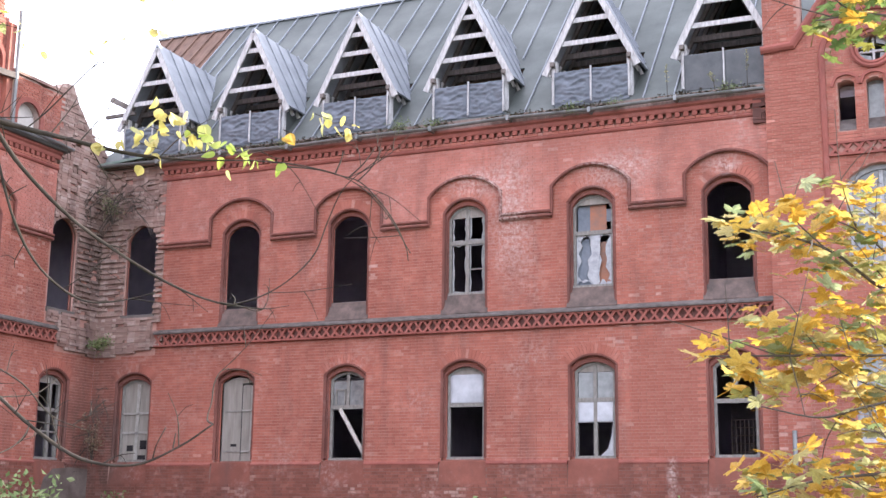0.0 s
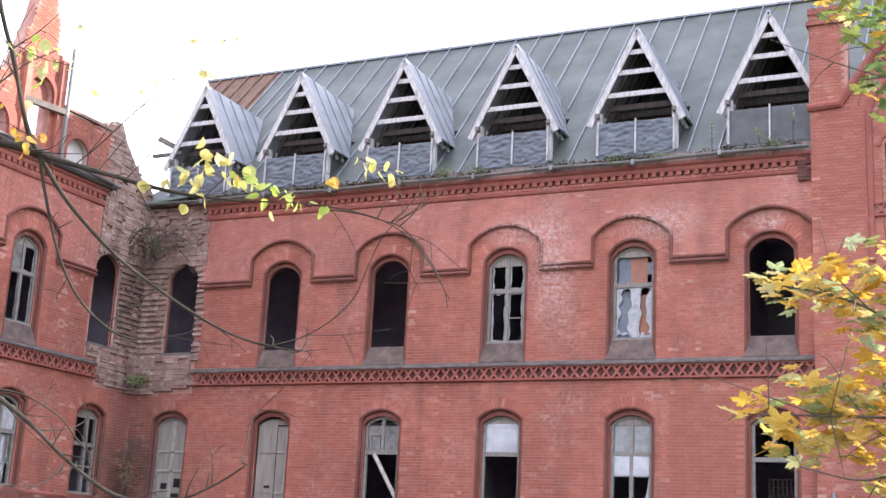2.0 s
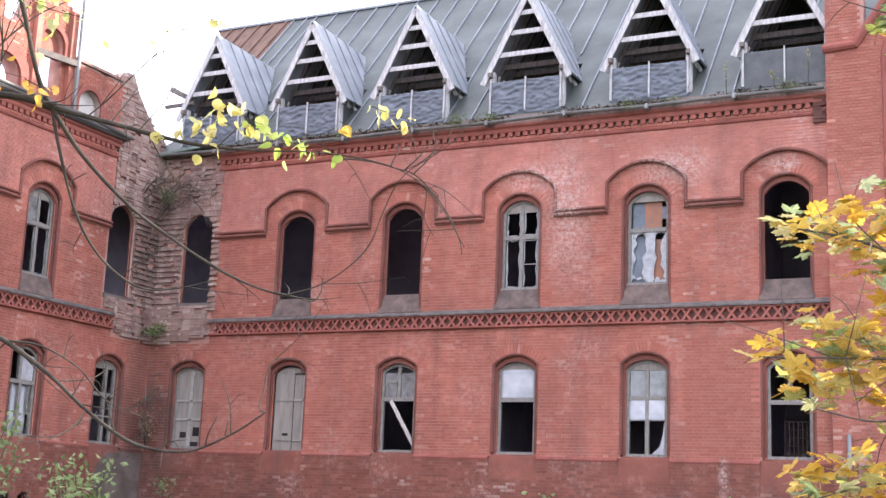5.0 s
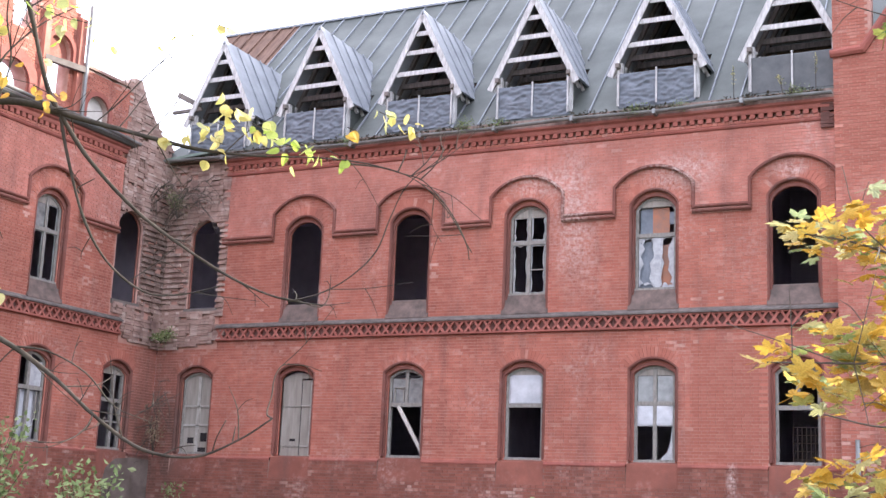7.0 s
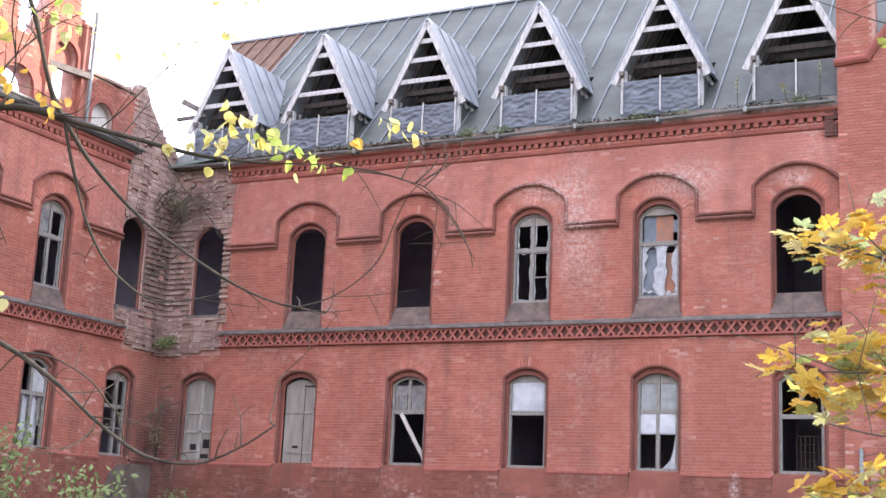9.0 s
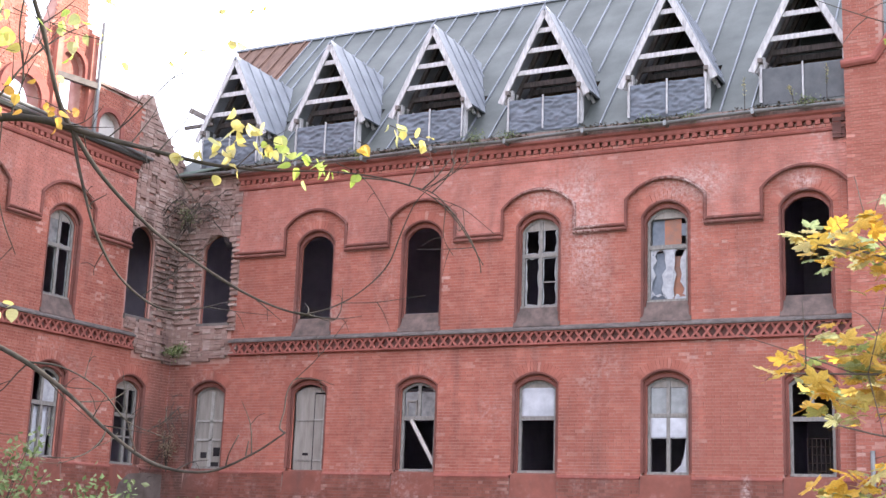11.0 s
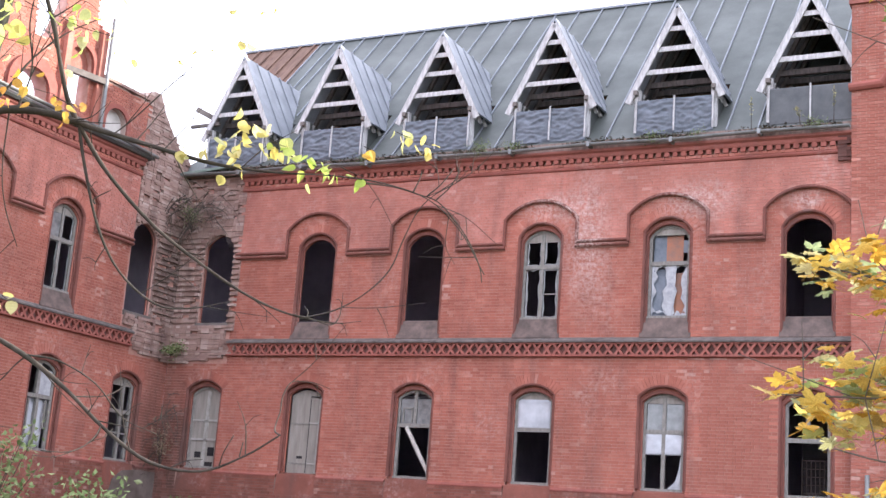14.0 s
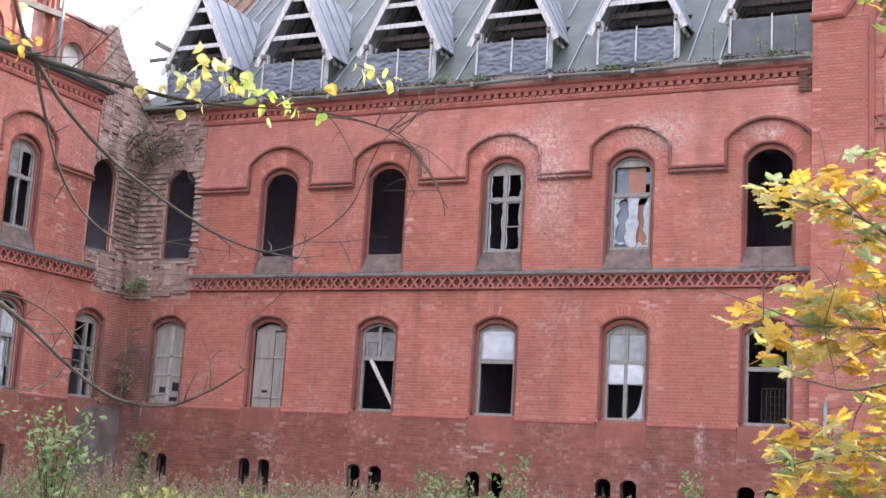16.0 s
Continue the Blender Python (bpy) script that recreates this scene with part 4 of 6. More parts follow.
for c, o in ((pc, P_UP), (17.46, P_LOW)):
    sweep(bm, [(c + o[0], o[1]), *arc(c, o[0], o[2], o[3]), (c - o[0], o[1])], [(0, -0.05), (0, 0.02), (0.09, 0.045), (0.12, -0.01), (0.12, -0.05)])
part("jamb_roll", bm, M_MOULD, pav)
bm = bmesh.new()
prism_u(bm, 10, 19.0, [(0.0, 6.78), (0.08, 6.80), (0.10, 6.86), (0.0, 6.86)])
prism_u(bm, 10, 19.0, [(0.0, 7.24), (0.10, 7.24), (0.12, 7.30), (0.0, 7.30)])
lattice(bm, 12.0, 18.97, 6.86, 7.24, 0.0, 0.08)
part("lattice_band", bm, M_MOULD, pav, "crossed red brick lattice band")
bm = bmesh.new()
prism_u(bm, 10, 19.08, [(0.0, 7.30), (0.22, 7.30), (0.22, 7.36), (0.0, 7.50)])
part("sill_course", bm, M_SLATE, pav)
bm = bmesh.new()
prism_u(bm, pc - 1.07, pc + 1.07, [(-0.35, 7.95), (0.02, 7.45), (0.02, 7.36), (-0.35, 7.36)])
part("sill_slope", bm, M_SLATE, pav)
# corbel table: a proud strip cut by small round arches
ch = [opening(18.36 - 0.80 * i, 0.25, 11.80, 11.90, 12.14, 10) for i in range(7)]
outl = [(12.5, 13.0), (12.5, 11.82)]
for i in range(6, -1, -1):
    c = 18.36 - 0.80 * i
    outl += [(c - 0.25, 11.82), *arc(c, 0.25, 11.9, 12.14, 10)[::-1], (c + 0.25, 11.82)]
outl += [(19.02, 11.82), (19.02, 13.0)]
plate("corbel_table", outl[::-1], [], -0.012, 0.16, M_MOULD, pav, "corbel table of small round arches")
for c, o in ((pc, P_UP), (17.46, P_LOW)):
    w = thing("window_pavilion", "tall grey-framed window in the projecting bay", "window", PAV, kind="structure")
    half = o[0] - 0.42
    bm = bmesh.new()
    prism(bm, opening(c, o[0] - 0.01, o[1] + 0.1, o[2], o[3] - 0.02), -0.40, -0.36)
    part("inner_wall", bm, M_MOULD if o is P_UP else M_FRAME, w)
    bm = bmesh.new()
    path = opening(c, half, o[1] + 0.55, o[2] - 0.3, o[3] - 0.5)
    sweep(bm, path, [(-0.08, -0.36), (-0.08, -0.28), (0.03, -0.28), (0.03, -0.36)], True)
    box(bm, c - half, c + half, 9.0 if o is P_UP else 4.4, 9.1 if o is P_UP else 4.55, -0.36, -0.28)
    box(bm, c - 0.04, c + 0.04, o[1] + 0.55, o[3] - 0.5, -0.36, -0.29)
    part("window_frame", bm, M_FRAME, w)
    bm = bmesh.new()
    prism(bm, path, -0.358, -0.34)
    part("pane", bm, M_GLASS, w)

# ---- gabled tower bay at the near end of the front ----
TOWER = FRONT @ Matrix.Translation((0, 0, 0.25))
tow = thing("wall_tower", "projecting red brick bay with stepped gable and rose window", "wall", TOWER, kind="structure")
T0, T1, TC = -4.71, 0.10, -2.31
tout = [(T0, -0.3), (T1, -0.3), (T1, 14.6), (T1 - 0.82, 14.6), (T1 - 0.82, 12.55), (TC, 15.0), (T0 + 0.84, 12.45), (T0 + 0.84, 14.6), (T0, 14.6)]
lanc = [(TC + d, (0.185, 10.18, 11.30, 11.37)) for d in (-0.62, 0.0, 0.62)]
big = [(TC, (0.75, 7.0, 9.0, 9.4)), (TC, (0.75, 3.3, 5.1, 5.5))]
rose = [(TC + 0.33 * math.cos(a), 12.07 + 0.33 * math.sin(a)) for a in (2 * math.pi * i / 24 for i in range(24))]
thole = [opening(c, *o, steps=8) for c, o in lanc + big] + [rose]
plate("outer_leaf", tout, thole, -0.5, -0.010, M_MORTAR, tow)


def over_tower(v):
    s = [(c - h, c + h) for c, o in lanc + big for h in [half_at(v, *o)] if h]
    if abs(v - 12.07) < 0.46:
        h = math.sqrt(0.46 ** 2 - (v - 12.07) ** 2)
        s.append((TC - h, TC + h))
    if 9.62 < v < 9.92:
        s.append((TC - 1.05, TC + 1.05))
    return s


bx = lay_bricks(T0, T1, 3.0, 14.6, 0.0, over_tower, 97, keep=lambda u, v: in_poly(u, v, tout))
bx = split_bricks(bx, tow, T0, -3.4, 9.6, 12.2)
joined_bricks("brickwork", bx, tow, M_BRICK, "red brickwork of the gabled bay")
part("plinth_bricks", boxes_mesh(lay_bricks(T0, T1, -0.1, 2.95, 0.06, lambda v: [], 98, proud=0.08)), M_PLINTH, tow)["kind"] = "stuff"
bm = bmesh.new()
prof = [(-0.02, 0.0), (-0.02, 0.06), (0.04, 0.11), (0.10, 0.12), (0.16, 0.07), (0.16, 0.0)]
sweep(bm, [(T0 - 0.05, 12.22), (T0 + 0.70, 12.26), (TC, 14.72), (T1 - 0.70, 12.26), (T1 + 0.05, 12.22)][::-1], prof)
part("gable_moulding", bm, M_MOULD, tow, "moulded brick string that climbs the gable")
bm = bmesh.new()
for a in (T0, T1 - 0.84):
    box(bm, a - 0.05, a + 0.89, 14.32, 14.42, -0.52, 0.07)
    box(bm, a - 0.02, a + 0.86, 14.6, 14.75, -0.52, 0.03)
part("pier_cap", bm, M_MOULD, tow)
bm = bmesh.new()
apath = [(TC + 1.05, 8.6), *arc(TC, 1.05, 11.75, 12.95, 20), (TC - 1.05, 8.6)]
sweep(bm, apath, [(0.0, -0.02), (0.0, 0.05), (0.05, 0.075), (0.11, 0.06), (0.14, 0.0), (0.14, -0.02)])
part("blind_arch", bm, M_MOULD, tow, "tall moulded blind arch")
bm = bmesh.new()
for r0, w in ((0.33, 0.03), (0.42, 0.06)):
    ring = [(TC + r0 * math.cos(a), 12.07 + r0 * math.sin(a)) for a in (2 * math.pi * i / 28 for i in range(28))]
    sweep(bm, ring, [(0.0, -0.05), (0.0, w), (0.045, w + 0.015), (0.085, w - 0.01), (0.085, -0.05)], True)
part("rose_ring", bm, M_MOULD, tow, "round moulded brick rose frame")
bm = bmesh.new()
box(bm, TC - 0.025, TC + 0.025, 11.70, 12.34, -0.24, -0.19)
box(bm, TC - 0.32, TC + 0.32, 12.0, 12.05, -0.245, -0.195)
part("rose_bars", bm, M_WHITEWOOD, tow, "pale cross bars of the round window")
for a0, n in ((0.1, 1.3), (1.75, 1.2), (3.3, 1.3), (5.0, 0.9)):
    bm = bmesh.new()
    pts = [(TC + 0.33 * math.cos(a0), 12.07 + 0.33 * math.sin(a0))]
    pts += [(TC + r * math.cos(a0 + n * k / 4), 12.07 + r * math.sin(a0 + n * k / 4)) for k, r in enumerate((0.33, 0.33, 0.33, 0.33, 0.33))][1:]
    pts += [(TC + 0.16 * math.cos(a0 + n * 0.8), 12.07 + 0.16 * math.sin(a0 + n * 0.8)), (TC + 0.22 * math.cos(a0 + n * 0.4), 12.07 + 0.2 * math.sin(a0 + n * 0.4))]
    prism(bm, pts, -0.222, -0.217)
    part("pane", bm, M_GLASS, tow)
bm = bmesh.new()
lattice(bm, TC - 1.04, TC + 1.04, 9.66, 9.88, -0.01, 0.05, 0.26)
prism_u(bm, TC - 1.05, TC + 1.05, [(0.0, 9.60), (0.07, 9.61), (0.07, 9.66), (0.0, 9.66)])
prism_u(bm, TC - 1.05, TC + 1.05, [(0.0, 9.88), (0.07, 9.88), (0.07, 9.93), (0.0, 9.95)])
part("lattice_band", bm, M_MOULD, tow)
for i, (c, o) in enumerate(lanc):
    bm = bmesh.new()
    sweep(bm, [(c + 0.27, 11.22), (c + 0.24, 11.30), *arc(c, 0.2, 11.40, 11.47, 6), (c - 0.24, 11.30), (c - 0.27, 11.22)], [(0, -0.02), (0, 0.05), (0.06, 0.05), (0.06, -0.02)])
    part("lancet_hood", bm, M_MOULD, tow)
    bm = bmesh.new()
    prism_u(bm, c - 0.183, c + 0.183, [(-0.3, 10.52), (-0.02, 10.22), (-0.02, 10.18), (-0.3, 10.18)])
    part("lancet_sill", bm, M_SLATE, tow)
    if i:
        bm = bmesh.new()
        prism(bm, opening(c, 0.18, 10.5, 11.3, 11.36, 6), -0.29, -0.28)
        part("pane", bm, M_GLASS, tow)
for c, o in big:
    bm = bmesh.new()
    sweep(bm, opening(c, o[0] - 0.02, o[1], o[2], o[3] - 0.02), [(-0.1, -0.3), (-0.1, -0.2), (0.02, -0.2), (0.02, -0.3)], True)
    box(bm, c - 0.04, c + 0.04, o[1], o[3], -0.28, -0.22)
    box(bm, c - 0.7, c + 0.7, o[2] - 0.7, o[2] - 0.6, -0.29, -0.21)
    w = thing("window_tower", "white-framed window in the gabled bay", "window", TOWER, kind="structure")
    part("window_frame", bm, M_RAG, w, "white painted frame")
    bm = bmesh.new()
    prism(bm, opening(c, o[0] - 0.04, o[1] + 0.02, o[2], o[3] - 0.05), -0.262, -0.256)
    part("pane", bm, M_GLASS, w)
bm = bmesh.new()  # cross roof behind the gable
a = [bm.verts.new(p) for p in ((TC, 29.2, 14.9), (TC, 33.0, 14.9), (T0 + 0.3, 33.0, 12.2), (T0 + 0.3, 29.2, 12.2))]
b = [bm.verts.new(p) for p in ((T1 - 0.3, 29.2, 12.2), (T1 - 0.3, 33.0, 12.2))]
bm.faces.new(a), bm.faces.new((a[0], b[0], b[1], a[1]))
part("cross_roof", bm, M_ROOF, roof)
# the front goes on beyond the gabled bay
wb = thing("wall_beyond", "plain red brick wall beyond the gabled bay", "wall", FRONT, kind="structure")
bm = bmesh.new()
box(bm, T1, 11.0, -0.3, 11.4, -0.5, 0.0)
part("wall_face", bm, M_CORE, wb)
bm = bmesh.new()
bmesh.ops.create_cone(bm, cap_ends=True, segments=12, radius1=0.05, radius2=0.05, depth=0.75, matrix=Matrix.Translation((-4.36, 3.2, 0.08)) @ Matrix.Rotation(radians(90), 4, "X"))
tagged(part("downpipe", bm, M_GUTTER, None, "broken stub of a grey downpipe"), category="pipe").matrix_world = TOWER

# ---- windows ----
count = [0]


def jagged(u0, u1, v0, v1, rnd, bite=0.16, n=7):
    """The ragged hole left in a broken pane."""
    pts = []
    w, h = u1 - u0, v1 - v0
    for i in range(n * 4):
        s, k = divmod(i, n)
        f = (k + 0.5) / n
        d = rnd.uniform(0.04, bite) * min(w, h)
        pts.append([(u0 + w * f, v0 + d), (u1 - d, v0 + h * f), (u1 - w * f, v1 - d), (u0 + d, v1 - h * f)][s])
    return pts


def window(matrix, c, inner, label, transom=None, mullion=(None, None), fields=(), frame=True, seed=0):
    """A timber window in a brick niche. fields: (kind, u0, u1, v0, v1) from the middle of the bay."""
    half, bottom, spring, apex = inner
    count[0] += 1
    w = thing("window_%d" % count[0], label, "window", matrix, kind="structure")
    rnd = random.Random(seed)
    if frame:
        bm = bmesh.new()
        sweep(bm, opening(c, half - 0.002, bottom + 0.002, spring, apex - 0.002), [(-0.07, -0.275), (-0.07, -0.20), (0.0, -0.20), (0.0, -0.275)], True)
        part("window_frame", bm, M_FRAME, w)
        bm = bmesh.new()
        box(bm, c - half, c + half, bottom - 0.01, bottom + 0.06, -0.28, -0.15)
        part("window_sill", bm, M_FRAME, w)
        if transom:
            bm = bmesh.new()
            box(bm, c - half + 0.04, c + half - 0.04, transom - 0.05, transom + 0.05, -0.285, -0.185)
            part("transom", bm, M_FRAME, w)
        for m, (a, b) in zip(mullion, ((bottom, transom or apex), (transom or bottom, apex - 0.08))):
            if m is not None:
                bm = bmesh.new()
                box(bm, c + m - 0.045, c + m + 0.045, a, b, -0.28, -0.195)
                part("mullion", bm, M_FRAME, w)
    for kind, u0, u1, v0, v1 in fields:
        u0, u1 = c + u0, c + u1
        if kind == "shard":
            plate("broken_pane", rect(u0, u1, v0, v1), [jagged(u0, u1, v0, v1, rnd)], -0.238, -0.232, M_GLASS, w, "jagged remains of a dusty pane")
            continue
        if kind == "shard_white":
            plate("broken_pane", rect(u0, u1, v0, v1), [jagged(u0, u1, v0, v1, rnd, 0.42)], -0.238, -0.230, M_RAG, w, "ragged white-painted pane")
            continue
        bm = bmesh.new()
        if kind == "tympanum":
            prism(bm, [(c + half - 0.05, v0), *arc(c, half - 0.05, max(v0 + 0.01, spring), apex - 0.05), (c - half + 0.05, v0)], -0.25, -0.22)
            part("arched_board", bm, M_BOARD, w)
        elif kind == "sheet":
            n = 10
            g = [[bm.verts.new((u0 + (u1 - u0) * i / n, v0 + (v1 - v0) * j / n, -0.205 + 0.02 * noise.noise(Vector((i * 0.3 + c, j * 0.3, 2))) + 0.012 * math.sin(3.1 * i / n))) for j in range(n + 1)] for i in range(n + 1)]
            for i in range(n):
                for j in range(n):
                    bm.faces.new((g[i][j], g[i + 1][j], g[i + 1][j + 1], g[i][j + 1]))
            ex = bmesh.ops.extrude_face_region(bm, geom=bm.faces[:])
            for v in [e for e in ex["geom"] if isinstance(e, bmesh.types.BMVert)]:
                v.co.z -= 0.006
            part("plastic_sheet", bm, M_SHEET, w, "white plastic sheet", smooth=True)
        elif kind == "plank":
            beam(bm, (u0, v0, -0.16), (u1, v1, -0.24), 0.10, 0.025, (0, 0, 1))
            part("loose_plank", bm, M_PALEWOOD, w, "pale plank leaning across the opening")
        elif kind == "torn":
            prism(bm, [(u1, v0), (u1, v1), (u1 - 0.05, v0 + (v1 - v0) * 0.55), (u1 - 0.12, v0 + (v1 - v0) * 0.25), (u0, v0 + 0.02), (u0, v0)], -0.21, -0.20)
            part("torn_sheet", bm, M_RAG, w, "torn white sheet")
        elif kind == "rag":
            prism(bm, [(u0, v0), (u0 + 0.10, v0), (u0 + 0.13, v0 + (v1 - v0) * 0.4), (u1, v0 + (v1 - v0) * 0.7), (u1, v1), (u0 - 0.08, v1), (u0 - 0.02, v0 + (v1 - v0) * 0.55)], -0.225, -0.215)
            part("rag", bm, M_RAG, w, "hanging white rag")
        elif kind == "curtain":
            n = 12
            g = [[bm.verts.new((u0 + (u1 - u0) * i / n, v0 + (v1 - v0) * j / 4, -0.30 + 0.025 * math.sin(i * 2.1))) for j in range(5)] for i in range(n + 1)]
            for i in range(n):
                for j in range(4):
                    bm.faces.new((g[i][j], g[i + 1][j], g[i + 1][j + 1], g[i][j + 1]))
            ex = bmesh.ops.extrude_face_region(bm, geom=bm.faces[:])
            for v in [e for e in ex["geom"] if isinstance(e, bmesh.types.BMVert)]:
                v.co.z -= 0.005
            part("curtain", bm, M_SHEET, w, "pale sheet hung behind the frame", smooth=True)
        elif kind == "grate":
            for i in range(8):
                box(bm, u0 + (u1 - u0) * i / 7 - 0.008, u0 + (u1 - u0) * i / 7 + 0.008, v0, v1, -0.62, -0.60)
            for j in range(6):
                box(bm, u0, u1, v0 + (v1 - v0) * j / 5 - 0.008, v0 + (v1 - v0) * j / 5 + 0.008, -0.602, -0.586)
            part("iron_grate", bm, M_IRON, w, "rusted iron grate behind the opening")
        else:
            # hole: a thin near-black sheet laid on, painting the darkness of a gap
            mat, wa, wb_, nm = {"glass": (M_GLASS, -0.24, -0.234, "pane"), "board": (M_BOARD, -0.25, -0.225, "board"), "blue": (M_PANEL_BLUE, -0.33, -0.31, "panel"),
                                "orange": (M_PANEL_ORANGE, -0.329, -0.308, "panel"), "bar": (M_FRAME, -0.24, -0.205, "glazing_bar"), "palebar": (M_PALEBAR, -0.24, -0.19, "glazing_bar"), "white": (M_RAG, -0.24, -0.225, "white_panel"), "hole": (M_GAP, -0.226, -0.222, "dark_gap")}[kind]
            box(bm, u0, u1, v0, v1, wa, wb_)
            part(nm, bm, mat, w)
    return w


B = BAYS
window(FRONT, B[3], UPIN, "grey timber window with four broken panes", 8.42, (0.0, 0.0), [("shard", -0.42, -0.04, 8.46, 9.1), ("shard", 0.04, 0.42, 8.46, 9.1), ("shard", -0.42, -0.04, 7.14, 8.38), ("shard", 0.04, 0.42, 7.14, 8.38), ("bar", 0.04, 0.42, 7.72, 7.75), ("tympanum", 0, 0, 9.06, 0)], seed=3)
window(FRONT, B[4], UPIN, "grey timber window patched with panels and white rags", 8.42, (None, None), [("blue", -0.42, -0.1, 8.46, 9.12), ("orange", -0.11, 0.3, 8.46, 9.12), ("blue", 0.22, 0.43, 8.7, 9.0), ("blue", -0.42, -0.05, 7.14, 8.3), ("orange", 0.10, 0.42, 7.14, 8.2), ("shard_white", -0.43, 0.0, 7.12, 8.38), ("shard_white", 0.06, 0.44, 7.12, 8.38), ("rag", -0.02, 0.16, 7.12, 8.38), ("tympanum", 0, 0, 9.12, 0)], seed=5)
window(FRONT, B[0], LOWIN, "grey boarded window with pale bars and broken lower panels", None, (None, None), [("board", -0.43, 0.43, 3.06, 5.12), ("tympanum", 0, 0, 5.08, 0), ("palebar", 0.0, 0.10, 3.06, 5.16), ("palebar", -0.43, 0.43, 4.32, 4.38), ("palebar", -0.43, 0.43, 3.80, 3.86), ("hole", -0.27, -0.06, 3.33, 3.49), ("hole", 0.16, 0.38, 3.38, 3.62), ("hole", 0.10, 0.36, 3.05, 3.22)], seed=6)
window(FRONT, B[1], LOWIN, "window closed with grey-beige boards", None, (None, None), [("board", -0.48, 0.10, 3.04, 5.1), ("board", 0.125, 0.47, 3.04, 5.04), ("tympanum", 0, 0, 5.08, 0), ("palebar", 0.13, 0.47, 4.34, 4.38), ("bar", -0.47, 0.10, 4.33, 4.36), ("palebar", 0.14, 0.46, 3.28, 3.31), ("bar", -0.44, 0.10, 3.28, 3.31), ("palebar", 0.40, 0.48, 3.05, 5.0), ("hole", -0.2, -0.02, 3.42, 3.49), ("hole", 0.102, 0.122, 3.05, 5.0)], frame=False, seed=7)
window(FRONT, B[2], LOWIN, "half-open timber window with a leaning plank", 4.38, (None, 0.0), [("glass", 0.04, 0.42, 4.43, 5.06), ("glass", -0.42, -0.04, 4.43, 5.06), ("bar", -0.36, -0.07, 4.80, 4.84), ("bar", -0.36, -0.32, 4.46, 4.82), ("bar", -0.11, -0.07, 4.46, 4.82), ("plank", -0.2, 0.46, 4.34, 3.22), ("hole", -0.42, 0.42, 5.08, 5.14)], seed=8)
window(FRONT, B[3], LOWIN, "open window with white plastic above", 4.36, (None, None), [("sheet", -0.44, 0.44, 4.38, 5.1), ("tympanum", 0, 0, 5.08, 0), ("hole", -0.36, 0.36, 2.98, 3.028)], seed=9)
window(FRONT, B[4], LOWIN, "window with dusty panes and white plastic strips", 4.40, (0.0, 0.0), [("glass", -0.42, -0.04, 4.45, 5.05), ("glass", 0.04, 0.42, 4.45, 5.05), ("sheet", -0.43, -0.005, 3.87, 4.36), ("sheet", 0.005, 0.43, 3.87, 4.36), ("torn", 0.12, 0.42, 3.08, 3.86), ("tympanum", 0, 0, 5.06, 0)], seed=10)
window(FRONT, B[5], LOWIN, "open timber window with an iron grate behind", 4.30, (None, 0.0), [("grate", -0.2, 0.48, 3.0, 3.9)], seed=11)
W = WBAYS
window(WING, W[1], UPIN, "grey wing window with broken lower panes", 8.42, (0.0, 0.0), [("glass", -0.42, -0.04, 8.46, 9.12), ("shard", 0.04, 0.42, 8.46, 9.12), ("shard", -0.42, -0.04, 7.14, 8.38), ("shard", 0.04, 0.42, 7.14, 8.38), ("tympanum", 0, 0, 9.1, 0)], seed=12)
window(WING, W[2], UPIN, "grey wing window with torn curtain", 8.42, (0.0, 0.0), [("glass", -0.42, -0.04, 8.46, 9.12), ("shard", 0.04, 0.42, 8.46, 9.12), ("glass", -0.42, -0.04, 7.7, 8.38), ("shard", 0.04, 0.42, 7.14, 8.38), ("curtain", 0.2, 0.44, 7.1, 9.1)], seed=13)
window(WING, W[0], LOWIN, "empty wing window frame with dark room behind", 4.36, (0.12, 0.12), [("bar", -0.42, 0.42, 3.76, 3.80), ("tympanum", 0, 0, 5.06, 0)], seed=14)
window(WING, W[1], LOWIN, "wing window with pale sheets behind the frame", 4.38, (0.0, -0.05), [("white", -0.02, 0.42, 4.44, 5.05), ("curtain", -0.40, 0.36, 3.06, 4.32), ("bar", -0.32, -0.27, 3.08, 4.3), ("bar", 0.28, 0.33, 3.6, 4.3)], seed=15)
window(WING, W[2], LOWIN, "wing window with dusty pale panes", 4.38, (0.0, 0.0), [("glass", -0.42, -0.04, 4.44, 5.05), ("curtain", 0.02, 0.42, 4.44, 5.05), ("curtain", -0.42, 0.42, 3.06, 4.32), ("bar", -0.2, -0.15, 3.08, 4.3)], seed=16)

# ---- trees in the foreground ----


def bark(name, a, b, moss):
    n = Nodes(name, 0.9)
    c = n.ramp(n.noise(14, 5, 0.6, (1, 1, 0.35)), (0.3, a), (0.7, b))
    c = n.mix(n.ramp(n.noise(5, 4), (0.5, 0.0), (0.65, 0.8)), c, moss)
    n.bump(n.noise(60, 4, 0.6, (1, 1, 0.3)), 0.5, 0.006)
    return n.done(c)


M_BARK = bark("mossy_grey_bark", (0.022, 0.017, 0.014), (0.075, 0.060, 0.050), (0.036, 0.032, 0.024))
M_TRUNK = bark("pale_grey_green_bark", (0.036, 0.034, 0.027), (0.130, 0.120, 0.102), (0.052, 0.056, 0.034))
M_MAPLE_BARK = bark("dark_maple_bark", (0.05, 0.04, 0.035), (0.11, 0.09, 0.075), (0.07, 0.06, 0.05))


